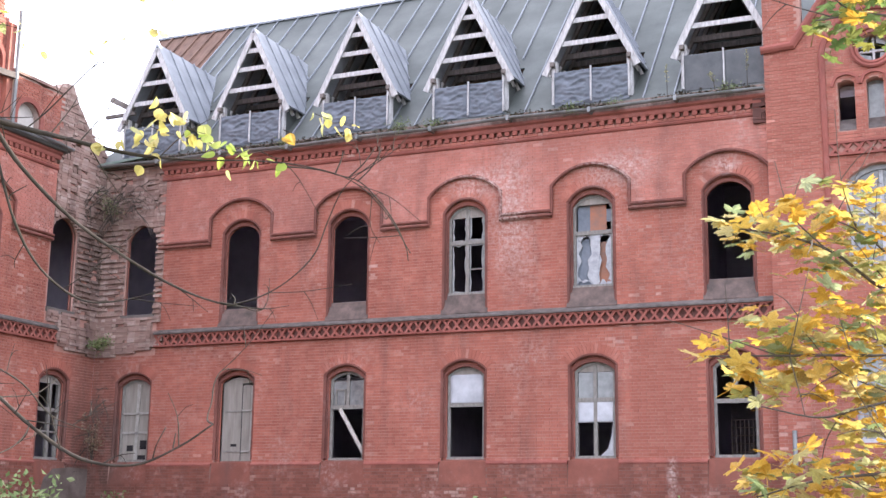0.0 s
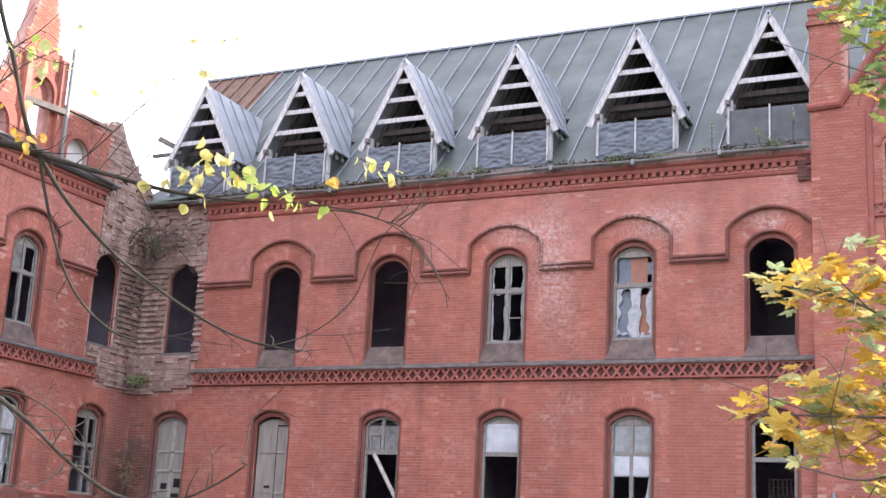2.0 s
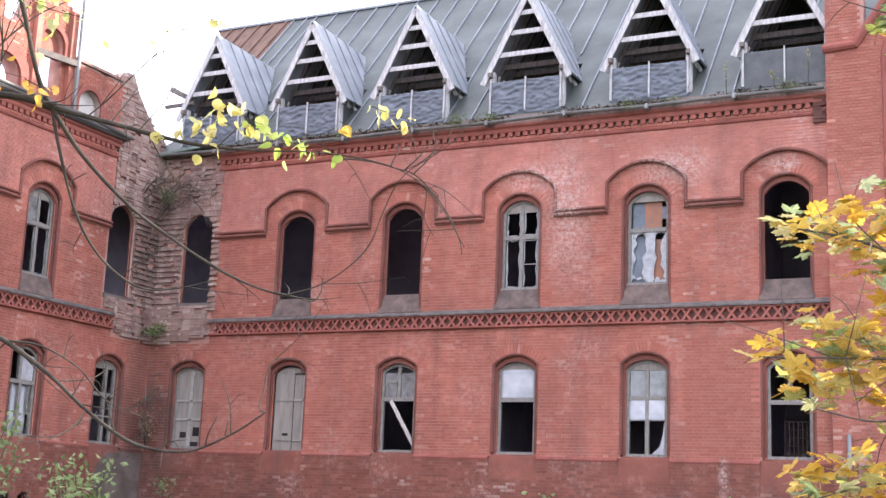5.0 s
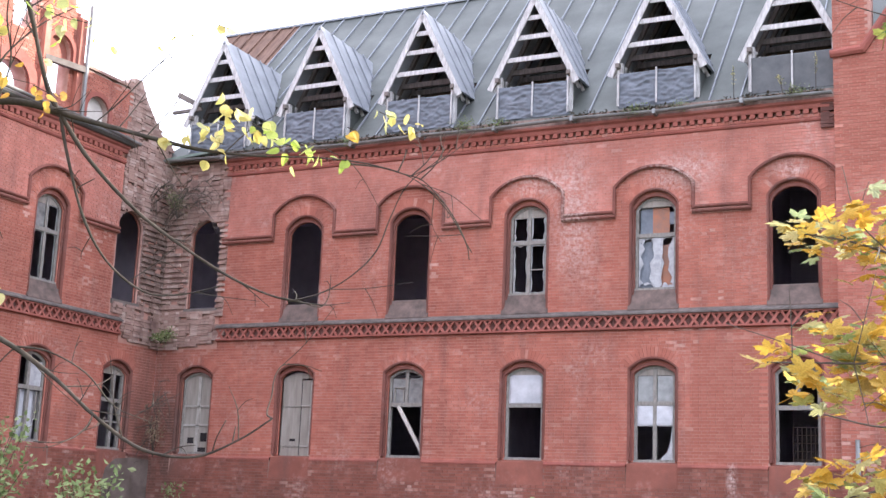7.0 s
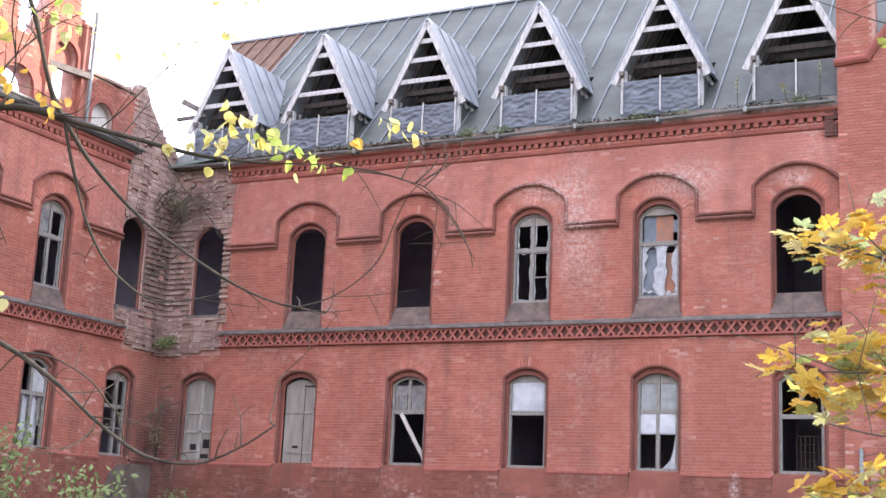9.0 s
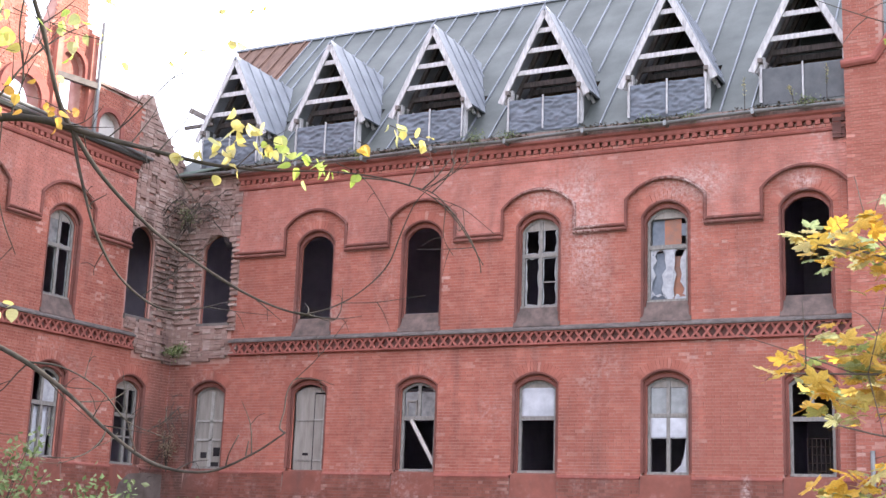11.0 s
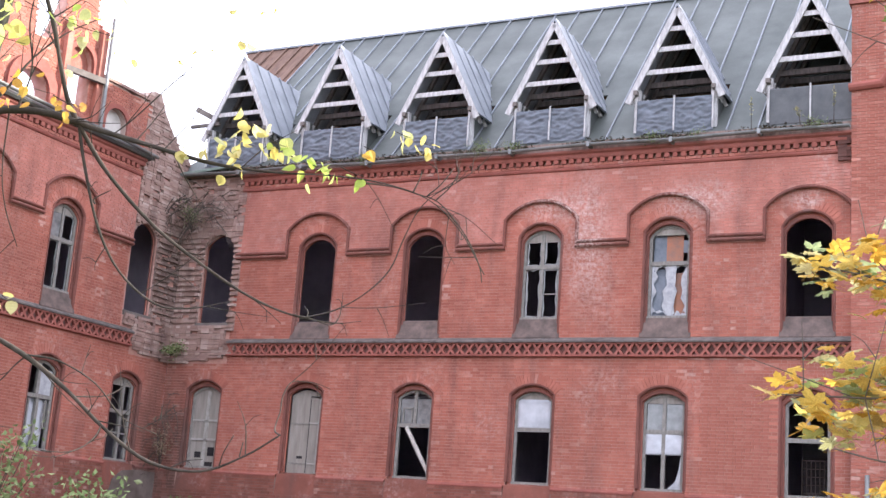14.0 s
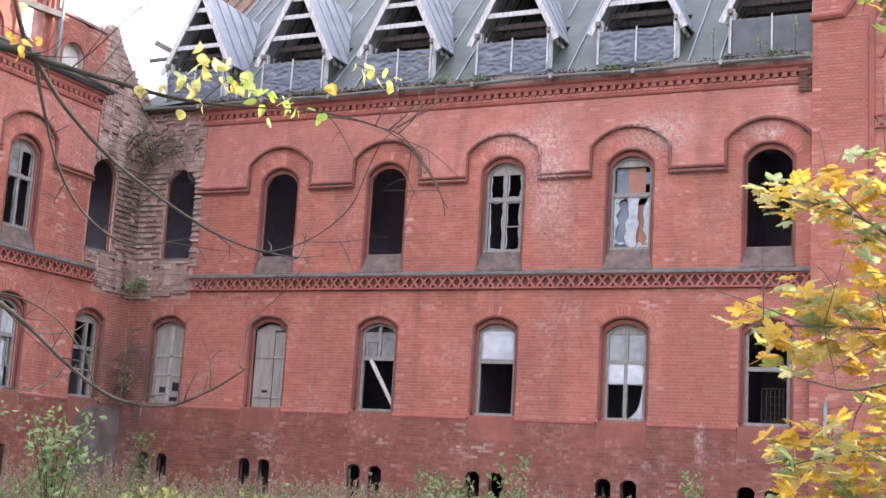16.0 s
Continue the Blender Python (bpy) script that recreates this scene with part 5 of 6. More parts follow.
def leaf_material(name, *tones):
    n = Nodes(name, 0.5, 0.0, 0.35)
    pick = n.own()
    c = n.ramp(pick, *[(i / (len(tones) - 1), t) for i, t in enumerate(tones)])
    c = n.mix(0.6, c, n.ramp(n.noise(22, 4), (0.32, 0.55), (0.68, 1.2)), "MULTIPLY")
    n.done(c)
    tr = n.t.nodes.new("ShaderNodeBsdfTranslucent")
    n.t.links.new(c, tr.inputs["Color"])
    mx = n.t.nodes.new("ShaderNodeMixShader")
    mx.inputs[0].default_value = 0.55
    n.t.links.new(n.b.outputs[0], mx.inputs[1])
    n.t.links.new(tr.outputs[0], mx.inputs[2])
    n.t.links.new(mx.outputs[0], n.t.nodes["Material Output"].inputs["Surface"])
    return n.m


M_LEAVES = [leaf_material("fresh_green_leaf", (0.30, 0.40, 0.07), (0.42, 0.52, 0.10), (0.54, 0.60, 0.20)),
            leaf_material("yellow_linden_leaf", (0.52, 0.47, 0.14), (0.60, 0.51, 0.15), (0.66, 0.61, 0.32), (0.38, 0.43, 0.15)),
            leaf_material("ochre_leaf", (0.55, 0.30, 0.05), (0.62, 0.42, 0.08), (0.50, 0.24, 0.05))]
M_MAPLE_LEAF = leaf_material("autumn_maple_leaf", (0.60, 0.34, 0.05), (0.64, 0.40, 0.07), (0.66, 0.45, 0.12), (0.56, 0.42, 0.12), (0.20, 0.27, 0.10), (0.30, 0.36, 0.20), (0.64, 0.48, 0.20), (0.36, 0.40, 0.24), (0.63, 0.42, 0.08), (0.60, 0.36, 0.06))
M_MAPLE_GREEN = leaf_material("green_maple_leaf", (0.08, 0.14, 0.045), (0.13, 0.21, 0.07), (0.18, 0.26, 0.09), (0.34, 0.32, 0.08), (0.12, 0.18, 0.06))


def leaf_mesh(name, outline, fold=0.18, curl=0.15):
    """A folded, curled blade from the right half of its outline (x, y), stalk at 0, 0."""
    bm = bmesh.new()
    top = outline[-1][1]
    bend = lambda x, y: abs(x) * fold - curl * (y / top) ** 2 * top
    rib = [bm.verts.new((0, y, bend(0, y))) for _, y in outline]
    for s in (-1, 1):
        side = [bm.verts.new((s * x, y, bend(x, y))) if x > 1e-4 else r for (x, y), r in zip(outline, rib)]
        for i in range(len(outline) - 1):
            f = [rib[i], side[i], side[i + 1], rib[i + 1]]
            f = [v for k, v in enumerate(f) if v not in f[:k]]
            if len(f) > 2:
                bm.faces.new(f if s > 0 else f[::-1])
    me = bpy.data.meshes.new(name)
    bm.to_mesh(me)
    bm.free()
    return me


def maple_mesh(name, curl):
    """A five-lobed blade with pointed lobes and a stalk."""
    bm = bmesh.new()
    rim = []
    lobes = [(-118, 0.55), (-62, 0.92), (0, 1.0), (62, 0.92), (118, 0.55)]
    for i, (a, r) in enumerate(lobes):
        for da, k in ((-21, 0.62), (-15, 0.82), (-9, 0.78), (0, 1.0), (9, 0.78), (15, 0.82), (21, 0.62)):
            rim.append((a + da * 1.15, r * k))
        if i < 4:
            rim.append(((a + lobes[i + 1][0]) / 2, 0.47))
    rim = [(-158, 0.30)] + rim + [(158, 0.30), (180, 0.10)]
    mid = bm.verts.new((0, 0, 0))
    vs = []
    for a, r in rim:
        x, y = r * math.sin(radians(a)) * 0.5, r * math.cos(radians(a)) * 0.5
        vs.append(bm.verts.new((x, y, -curl * r * r + 0.05 * math.cos(radians(a) * 5.8) * r)))
    for i in range(len(vs)):
        bm.faces.new((mid, vs[i], vs[(i + 1) % len(vs)]))
    box(bm, -0.008, 0.008, -0.55, -0.02, -0.008, 0.0)
    me = bpy.data.meshes.new(name)
    bm.to_mesh(me)
    bm.free()
    return me


OVAL = [(0.0, 0.0), (0.30, 0.06), (0.44, 0.24), (0.46, 0.45), (0.36, 0.70), (0.18, 0.90), (0.0, 1.08)]
LINDEN_MESH = {}
for tone, m in enumerate(M_LEAVES):
    for k, (f, cu) in enumerate(((0.15, 0.1), (0.35, 0.3), (0.05, 0.4))):
        LINDEN_MESH[tone, k] = leaf_mesh("leaf", OVAL, f, cu)
        LINDEN_MESH[tone, k].materials.append(m)
MAPLE_MESH = [maple_mesh("leaf", c) for c in (0.05, 0.16, 0.26, 0.05, 0.16, 0.26)]
for k, me in enumerate(MAPLE_MESH):
    me.materials.append(M_MAPLE_LEAF if k < 3 else M_MAPLE_GREEN)
linden = thing("linden_tree", "slender grey-barked young tree with few yellowing leaves", "tree")
sapling = thing("sapling", "thin bare saplings beside the young tree", "tree")
maple = thing("maple_tree", "maple with drooping sprays of yellow and green leaves", "tree")
wood = random.Random(21)


def smooth_path(pts, n=5):
    """Points on a curve through the given ones."""
    p = [Vector(q) for q in pts]
    p = [p[0] * 2 - p[1], *p, p[-1] * 2 - p[-2]]
    out = []
    for i in range(1, len(p) - 2):
        for k in range(n):
            t = k / n
            a, b, c, d = p[i - 1:i + 3]
            out.append(0.5 * (2 * b + (c - a) * t + (2 * a - 5 * b + 4 * c - d) * t * t + (3 * b - a - 3 * c + d) * t ** 3))
    return out + [p[-2]]


def tube(bm, path, r0, r1, sides=8, knots=0.0):
    rings = []
    for i, p in enumerate(path):
        d = (path[min(i + 1, len(path) - 1)] - path[max(i - 1, 0)]).normalized()
        s = d.cross(Vector((0.3, -0.9, 0.2))).normalized()
        t = d.cross(s)
        r = r0 + (r1 - r0) * i / (len(path) - 1)
        r *= 1 + knots * noise.noise(p * 9)
        rings.append([bm.verts.new(p + (s * math.cos(a) + t * math.sin(a)) * r) for a in (2 * math.pi * k / sides for k in range(sides))])
    for a, b in zip(rings, rings[1:]):
        for k in range(sides):
            bm.faces.new((a[k], a[(k + 1) % sides], b[(k + 1) % sides], b[k]))
    bm.faces.new(rings[-1])


def limb(tree, kind, pts, r0, r1, twigs):
    path = smooth_path(pts)
    if kind != "trunk":
        r0, r1 = max(r0 * 0.8, 0.004), max(r1 * 0.85, 0.0022)
    bm = bmesh.new()
    tube(bm, path, r0, r1, 10 if r0 > 0.01 else 6, 0.25)
    m = M_MAPLE_BARK if tree is maple else M_TRUNK if r0 > 0.025 or tree is sapling else M_BARK
    ob = part(kind, bm, m, tree, smooth=True)
    for i in range(twigs):  # fine side shoots, often forked
        k = wood.randrange(len(path) // 5, len(path) - 1)
        p, d = path[k], (path[k + 1] - path[k]).normalized()
        out = Vector((wood.uniform(-1, 1), wood.uniform(-0.6, 0.6), wood.uniform(-0.5, 1))).normalized()
        way = (d * 0.6 + out * 0.8).normalized()
        n = wood.uniform(0.10, 0.38)
        q = p + way * n * 0.5 + Vector((0, 0, wood.uniform(-0.03, 0.03)))
        e = q + (way + Vector((wood.uniform(-0.4, 0.4), 0, wood.uniform(-0.3, 0.5)))) * n * 0.5
        bm = bmesh.new()
        tube(bm, smooth_path([p, q, e], 4), min(r1, 0.0035), 0.0012, 5)
        f = q + (way.cross(Vector((0, 1, 0.2))) * wood.choice((-1, 1)) + way * 0.6) * n * 0.35
        tube(bm, smooth_path([q, (q + f) / 2 + Vector((0, 0, 0.012)), f], 3), 0.002, 0.001, 5)
        part("twig", bm, m, ob, smooth=True)


def put_leaf(tree, me, p, size, lean, spin):
    ob = new("leaf", me)
    ob.parent = tree
    ob.matrix_world = Matrix.LocRotScale(p, Euler((lean[0], lean[1], spin)), (size, size, size))


def cluster(middle, spread, number, tone, size):
    for i in range(int(number * 1.5)):
        p = Vector(middle) + Vector((wood.gauss(0, 0.55), wood.gauss(0, 0.9), wood.gauss(0, 0.55))) * spread
        k = wood.randrange(3)
        put_leaf(linden, LINDEN_MESH[tone, k], p, size * wood.uniform(0.65, 1.1), (radians(wood.uniform(-150, -60)), radians(wood.uniform(-45, 45))), radians(wood.uniform(-70, 130)))
    bm = bmesh.new()
    a = Vector(middle)
    tube(bm, smooth_path([a + Vector((-spread, 0, spread * 0.5)), a, a + Vector((spread, 0.02, -spread * 0.3))], 4), 0.0025, 0.0012, 5)
    part("twig", bm, M_BARK, linden, smooth=True)


def spray(a, b, number):
    a, b = Vector(a), Vector(b)
    high = a.z > 3.1
    number = int(number * (1.5 if high else 2.8))
    for i in range(number):
        f = (i + wood.random()) / number
        p = a.lerp(b, f) + Vector((0, wood.uniform(-0.12, 0.25), max(-0.08, min(0.04, wood.gauss(0, 0.045)))))
        put_leaf(maple, MAPLE_MESH[wood.randrange(3) + (3 if high and wood.random() < 0.8 else 0)], p, wood.uniform(0.075, 0.125), (radians(wood.gauss(16, 20)), radians(wood.gauss(0, 18))), radians(wood.uniform(-180, 180)))


limb(maple, "trunk", [(1.7, 4.6, 0.0), (1.68, 4.6, 1.2), (1.6, 4.62, 2.6), (1.55, 4.6, 4.2), (1.5, 4.6, 6.0)], 0.13, 0.07, 4)
for dz in (1.3, 1.9, 2.5, 3.1, 3.9):
    limb(maple, "branch", [(1.62, 4.6, dz), (1.2, 4.55, dz + 0.25), (0.75, 4.45, dz + 0.3)], 0.03, 0.012, 2)

# ---- trees in the foreground: where their limbs run ----
# kind, points, radius at foot and tip, number of side twigs
limb(linden, 'trunk', [(-4.735, 3.751, 0.0), (-4.685, 3.781, 0.7), (-4.635, 3.801, 1.861), (-4.59, 3.794, 2.333), (-4.492, 3.826, 2.792), (-4.36, 3.854, 3.256), (-4.278, 3.851, 3.619), (-4.174, 3.799, 4.044), (-4.082, 3.744, 4.386)], 0.066, 0.018, 6)
limb(linden, 'branch', [(-4.58, 3.785, 2.438), (-4.596, 3.65, 2.579), (-4.624, 3.494, 2.706), (-4.663, 3.326, 2.79), (-4.73, 3.087, 2.918)], 0.0340, 0.0180, 3)
limb(linden, 'branch', [(-4.349, 3.864, 3.262), (-4.208, 3.924, 3.302), (-4.051, 4.015, 3.296), (-3.879, 4.13, 3.247), (-3.701, 4.237, 3.203), (-3.521, 4.338, 3.157), (-3.355, 4.413, 3.126), (-3.144, 4.508, 3.112)], 0.0240, 0.0060, 8)
limb(linden, 'branch', [(-3.144, 4.508, 3.112), (-2.956, 4.63, 3.123), (-2.776, 4.766, 3.115), (-2.622, 4.902, 3.069), (-2.517, 5.024, 2.953), (-2.434, 5.133, 2.771)], 0.0050, 0.0025, 5)
limb(linden, 'branch', [(-3.953, 4.083, 3.259), (-3.867, 4.205, 3.073), (-3.726, 4.365, 2.879), (-3.57, 4.505, 2.74), (-3.386, 4.65, 2.609), (-3.213, 4.762, 2.534), (-3.033, 4.86, 2.506)], 0.0130, 0.0040, 4)
limb(linden, 'branch', [(-3.166, 4.785, 2.516), (-3.028, 4.852, 2.566), (-2.913, 4.905, 2.648), (-2.814, 4.937, 2.761), (-2.75, 4.936, 2.91), (-2.67, 4.938, 3.057), (-2.52, 4.978, 3.185)], 0.0040, 0.0020, 2)
limb(linden, 'branch', [(-3.953, 4.083, 3.259), (-3.937, 4.138, 3.08), (-3.898, 4.226, 2.831), (-3.829, 4.325, 2.647), (-3.707, 4.443, 2.525), (-3.582, 4.533, 2.521), (-3.436, 4.634, 2.571)], 0.0100, 0.0030, 4)
limb(linden, 'branch', [(-4.556, 3.835, 2.331), (-4.44, 3.886, 2.365), (-4.298, 3.972, 2.347), (-4.121, 4.1, 2.253), (-3.949, 4.216, 2.114), (-3.791, 4.308, 1.961), (-3.609, 4.406, 1.833), (-3.406, 4.503, 1.809), (-3.228, 4.567, 1.887), (-3.085, 4.598, 1.98)], 0.0180, 0.0040, 8)
limb(linden, 'branch', [(-4.113, 4.11, 2.246), (-3.973, 4.179, 2.229), (-3.857, 4.297, 2.148), (-3.767, 4.391, 2.015), (-3.653, 4.491, 1.957)], 0.0060, 0.0020, 3)
limb(linden, 'branch', [(-3.8, 4.3, 1.968), (-3.819, 4.288, 1.911), (-3.902, 4.256, 1.854), (-3.996, 4.197, 1.843)], 0.0050, 0.0020, 1)
limb(linden, 'branch', [(-4.104, 4.119, 2.242), (-4.137, 4.093, 2.195), (-4.193, 4.061, 2.115), (-4.276, 4.01, 2.064)], 0.0050, 0.0020, 1)
limb(linden, 'branch', [(-4.366, 3.846, 3.26), (-4.335, 3.746, 3.383), (-4.296, 3.643, 3.517), (-4.243, 3.552, 3.648), (-4.17, 3.445, 3.829)], 0.0160, 0.0080, 5)
limb(linden, 'branch', [(-3.965, 4.08, 3.274), (-3.997, 4.032, 3.38), (-4.014, 3.977, 3.528), (-4.031, 3.929, 3.677), (-4.048, 3.863, 3.821), (-4.057, 3.785, 4.011)], 0.0140, 0.0120, 6)
limb(linden, 'branch', [(-4.325, 3.881, 3.285), (-4.286, 3.948, 3.404), (-4.218, 4.016, 3.576), (-4.131, 4.108, 3.722), (-4.039, 4.216, 3.83)], 0.0090, 0.0030, 4)
limb(linden, 'branch', [(-4.299, 3.805, 3.662), (-4.328, 3.742, 3.715), (-4.328, 3.683, 3.817), (-4.317, 3.612, 3.951)], 0.0100, 0.0060, 3)
limb(linden, 'branch', [(-3.834, 4.175, 3.238), (-3.754, 4.213, 3.324), (-3.634, 4.258, 3.464), (-3.536, 4.293, 3.57)], 0.0050, 0.0020, 2)
limb(linden, 'branch', [(-4.212, 3.921, 3.299), (-4.27, 3.983, 3.062), (-4.281, 4.046, 2.891), (-4.268, 4.136, 2.734)], 0.0050, 0.0020, 2)
limb(linden, 'branch', [(-4.191, 3.942, 3.301), (-4.159, 3.964, 3.496), (-4.171, 3.923, 3.703), (-4.108, 3.881, 3.895), (-4.055, 3.852, 4.036)], 0.0060, 0.0040, 4)
limb(linden, 'branch', [(-4.38, 3.824, 3.159), (-4.422, 3.726, 3.201), (-4.493, 3.592, 3.235), (-4.558, 3.462, 3.224)], 0.0060, 0.0020, 3)
limb(linden, 'branch', [(-4.409, 3.826, 3.071), (-4.481, 3.687, 3.126), (-4.552, 3.557, 3.144)], 0.0040, 0.0020, 2)
limb(linden, 'branch', [(-3.085, 4.598, 1.98), (-3.151, 4.653, 2.009), (-3.150, 4.679, 2.084), (-3.156, 4.699, 2.160), (-3.147, 4.729, 2.217), (-3.127, 4.766, 2.235)], 0.0040, 0.0020, 2)
limb(linden, 'branch', [(-3.330, 4.530, 1.838), (-3.293, 4.500, 1.892), (-3.256, 4.507, 1.965)], 0.0035, 0.0020, 0)
limb(linden, 'branch', [(-3.252, 4.559, 1.880), (-3.245, 4.564, 1.944)], 0.0035, 0.0020, 0)
limb(linden, 'branch', [(-3.800, 4.300, 1.968), (-3.790, 4.260, 1.920), (-3.800, 4.200, 1.868), (-3.830, 4.140, 1.842), (-3.880, 4.050, 1.838)], 0.0045, 0.0020, 1)
limb(linden, 'branch', [(-3.184, 4.752, 2.529), (-3.121, 4.817, 2.520), (-3.061, 4.880, 2.504), (-3.041, 4.915, 2.547), (-3.046, 4.936, 2.615)], 0.0040, 0.0020, 1)
limb(linden, 'branch', [(-2.887, 4.740, 3.121), (-2.775, 4.847, 3.123), (-2.694, 4.934, 3.107), (-2.632, 5.007, 3.089), (-2.570, 5.080, 3.013), (-2.519, 5.145, 2.916), (-2.490, 5.199, 2.819), (-2.494, 5.236, 2.760)], 0.0050, 0.0022, 2)
limb(linden, 'branch', [(-2.674, 4.977, 3.109), (-2.618, 5.007, 3.174), (-2.572, 5.031, 3.253)], 0.0035, 0.0020, 1)
limb(linden, 'branch', [(-2.640, 4.995, 3.090), (-2.584, 5.025, 3.161), (-2.543, 5.045, 3.252)], 0.0035, 0.0020, 1)
limb(linden, 'branch', [(-2.730, 4.947, 3.122), (-2.707, 4.959, 3.188), (-2.701, 4.963, 3.228)], 0.0035, 0.0020, 0)
limb(linden, 'branch', [(-3.910, 4.200, 2.930), (-3.921, 4.206, 2.957), (-3.872, 4.250, 3.006)], 0.0040, 0.0020, 0)
limb(sapling, 'stem', [(-4.219, 3.682, 1.735), (-4.187, 3.718, 1.852), (-4.132, 3.779, 1.983), (-4.090, 3.825, 2.092), (-4.038, 3.880, 2.179)], 0.0080, 0.0030, 3)
limb(sapling, 'stem', [(-4.258, 3.637, 1.618), (-4.227, 3.671, 1.724), (-4.143, 3.754, 1.921), (-4.01, 3.869, 2.156)], 0.0100, 0.0040, 2)
limb(sapling, 'stem', [(-4.227, 3.671, 1.724), (-4.259, 3.629, 1.835), (-4.286, 3.588, 1.937)], 0.0060, 0.0030, 2)
limb(sapling, 'stem', [(-4.222, 3.675, 1.76), (-4.186, 3.702, 1.966), (-4.153, 3.718, 2.14), (-4.094, 3.734, 2.411)], 0.0070, 0.0020, 3)
limb(sapling, 'stem', [(-4.377, 3.588, 0.0), (-4.317, 3.618, 0.7), (-4.258, 3.637, 1.618)], 0.014, 0.010, 2)
# leaf clusters: middle, spread, number, tone, size
cluster((-4.301, 3.246, 3.607), 0.152, 9, 0, 0.105)
cluster((-4.188, 3.39, 3.608), 0.152, 9, 0, 0.105)
cluster((-4.058, 3.519, 3.651), 0.152, 8, 0, 0.1)
cluster((-3.95, 3.644, 3.645), 0.101, 4, 0, 0.1)
cluster((-4.314, 3.334, 3.425), 0.101, 6, 0, 0.1)
cluster((-4.373, 3.375, 3.197), 0.126, 8, 0, 0.09)
cluster((-4.44, 3.358, 3.041), 0.063, 5, 0, 0.07)
cluster((-4.32, 3.454, 3.172), 0.063, 4, 0, 0.07)
cluster((-3.358, 4.395, 3.171), 0.063, 7, 1, 0.062)
cluster((-3.303, 4.414, 3.236), 0.056, 5, 1, 0.062)
cluster((-3.228, 4.446, 3.296), 0.045, 4, 1, 0.062)
cluster((-3.179, 4.5, 3.245), 0.051, 4, 1, 0.055)
cluster((-3.302, 4.374, 3.34), 0.025, 2, 1, 0.062)
cluster((-3.097, 4.579, 3.182), 0.076, 7, 0, 0.055)
cluster((-2.915, 4.705, 3.158), 0.056, 5, 0, 0.055)
cluster((-3.023, 4.64, 3.147), 0.030, 2, 0, 0.05)
cluster((-2.705, 4.768, 3.336), 0.035, 4, 1, 0.052)
cluster((-2.622, 4.824, 3.307), 0.030, 4, 1, 0.052)
cluster((-2.845, 4.71, 3.267), 0.020, 2, 2, 0.05)
cluster((-3.481, 4.308, 3.144), 0.035, 3, 1, 0.055)
cluster((-3.514, 4.267, 3.183), 0.020, 2, 1, 0.055)
cluster((-3.159, 4.524, 3.217), 0.063, 3, 0, 0.05)
cluster((-3.87, 3.734, 3.634), 0.152, 6, 0, 0.05)
cluster((-3.776, 3.847, 3.601), 0.126, 7, 1, 0.05)
cluster((-3.965, 3.786, 3.332), 0.126, 9, 2, 0.045)
cluster((-3.87, 3.899, 3.297), 0.076, 5, 2, 0.045)
cluster((-4.013, 3.651, 3.506), 0.101, 5, 1, 0.05)
cluster((-3.725, 3.9, 3.595), 0.051, 3, 1, 0.05)
cluster((-3.341, 4.306, 3.794), 0.02, 2, 1, 0.05)
cluster((-3.241, 4.382, 3.827), 0.012, 1, 1, 0.035)
cluster((-3.308, 4.331, 3.673), 0.02, 2, 1, 0.045)
cluster((-3.205, 4.408, 3.85), 0.01, 1, 2, 0.03)
cluster((-3.464, 4.208, 3.599), 0.012, 1, 1, 0.035)
cluster((-3.41, 4.252, 3.614), 0.01, 1, 1, 0.03)
cluster((-3.506, 4.172, 3.554), 0.01, 1, 1, 0.03)
cluster((-3.717, 3.986, 3.799), 0.015, 2, 1, 0.04)
cluster((-4.255, 3.752, 2.541), 0.020, 2, 1, 0.06)
cluster((-4.181, 3.852, 2.463), 0.063, 3, 1, 0.055)
cluster((-4.09, 3.949, 2.458), 0.030, 3, 1, 0.055)
cluster((-4.459, 3.57, 2.262), 0.038, 3, 1, 0.05)
cluster((-4.532, 3.492, 2.173), 0.038, 5, 0, 0.06)
cluster((-4.485, 3.563, 2.106), 0.063, 5, 0, 0.06)
cluster((-4.361, 3.738, 1.865), 0.051, 3, 2, 0.06)
cluster((-4.332, 3.763, 1.974), 0.025, 2, 1, 0.05)
cluster((-4.262, 3.839, 2.001), 0.038, 3, 1, 0.05)
cluster((-4.272, 3.795, 2.24), 0.025, 2, 1, 0.05)
limb(maple, 'branch', [(0.212, 4.362, 2.139), (-0.005, 4.258, 2.202), (-0.223, 4.141, 2.264), (-0.347, 4.074, 2.311), (-0.466, 3.992, 2.409), (-0.588, 3.915, 2.454), (-0.726, 3.835, 2.473)], 0.0120, 0.0030, 6)
limb(maple, 'branch', [(-0.005, 4.258, 2.202), (-0.195, 4.063, 2.114), (-0.315, 3.958, 2.088), (-0.492, 3.839, 2.079), (-0.642, 3.766, 2.075), (-0.804, 3.684, 2.07)], 0.0080, 0.0020, 6)
limb(maple, 'branch', [(-0.005, 4.258, 2.202), (-0.139, 4.077, 2.014), (-0.26, 3.974, 1.973), (-0.408, 3.865, 1.925), (-0.511, 3.804, 1.898), (-0.664, 3.778, 1.93)], 0.0070, 0.0020, 5)
limb(maple, 'branch', [(-0.223, 4.141, 2.264), (-0.312, 4.11, 2.404), (-0.406, 4.083, 2.495), (-0.52, 4.058, 2.552)], 0.0060, 0.0020, 4)
limb(maple, 'branch', [(0.212, 4.362, 2.139), (-0.056, 3.992, 1.843), (-0.205, 3.891, 1.76), (-0.347, 3.782, 1.739), (-0.505, 3.714, 1.72), (-0.663, 3.639, 1.671)], 0.0090, 0.0020, 6)
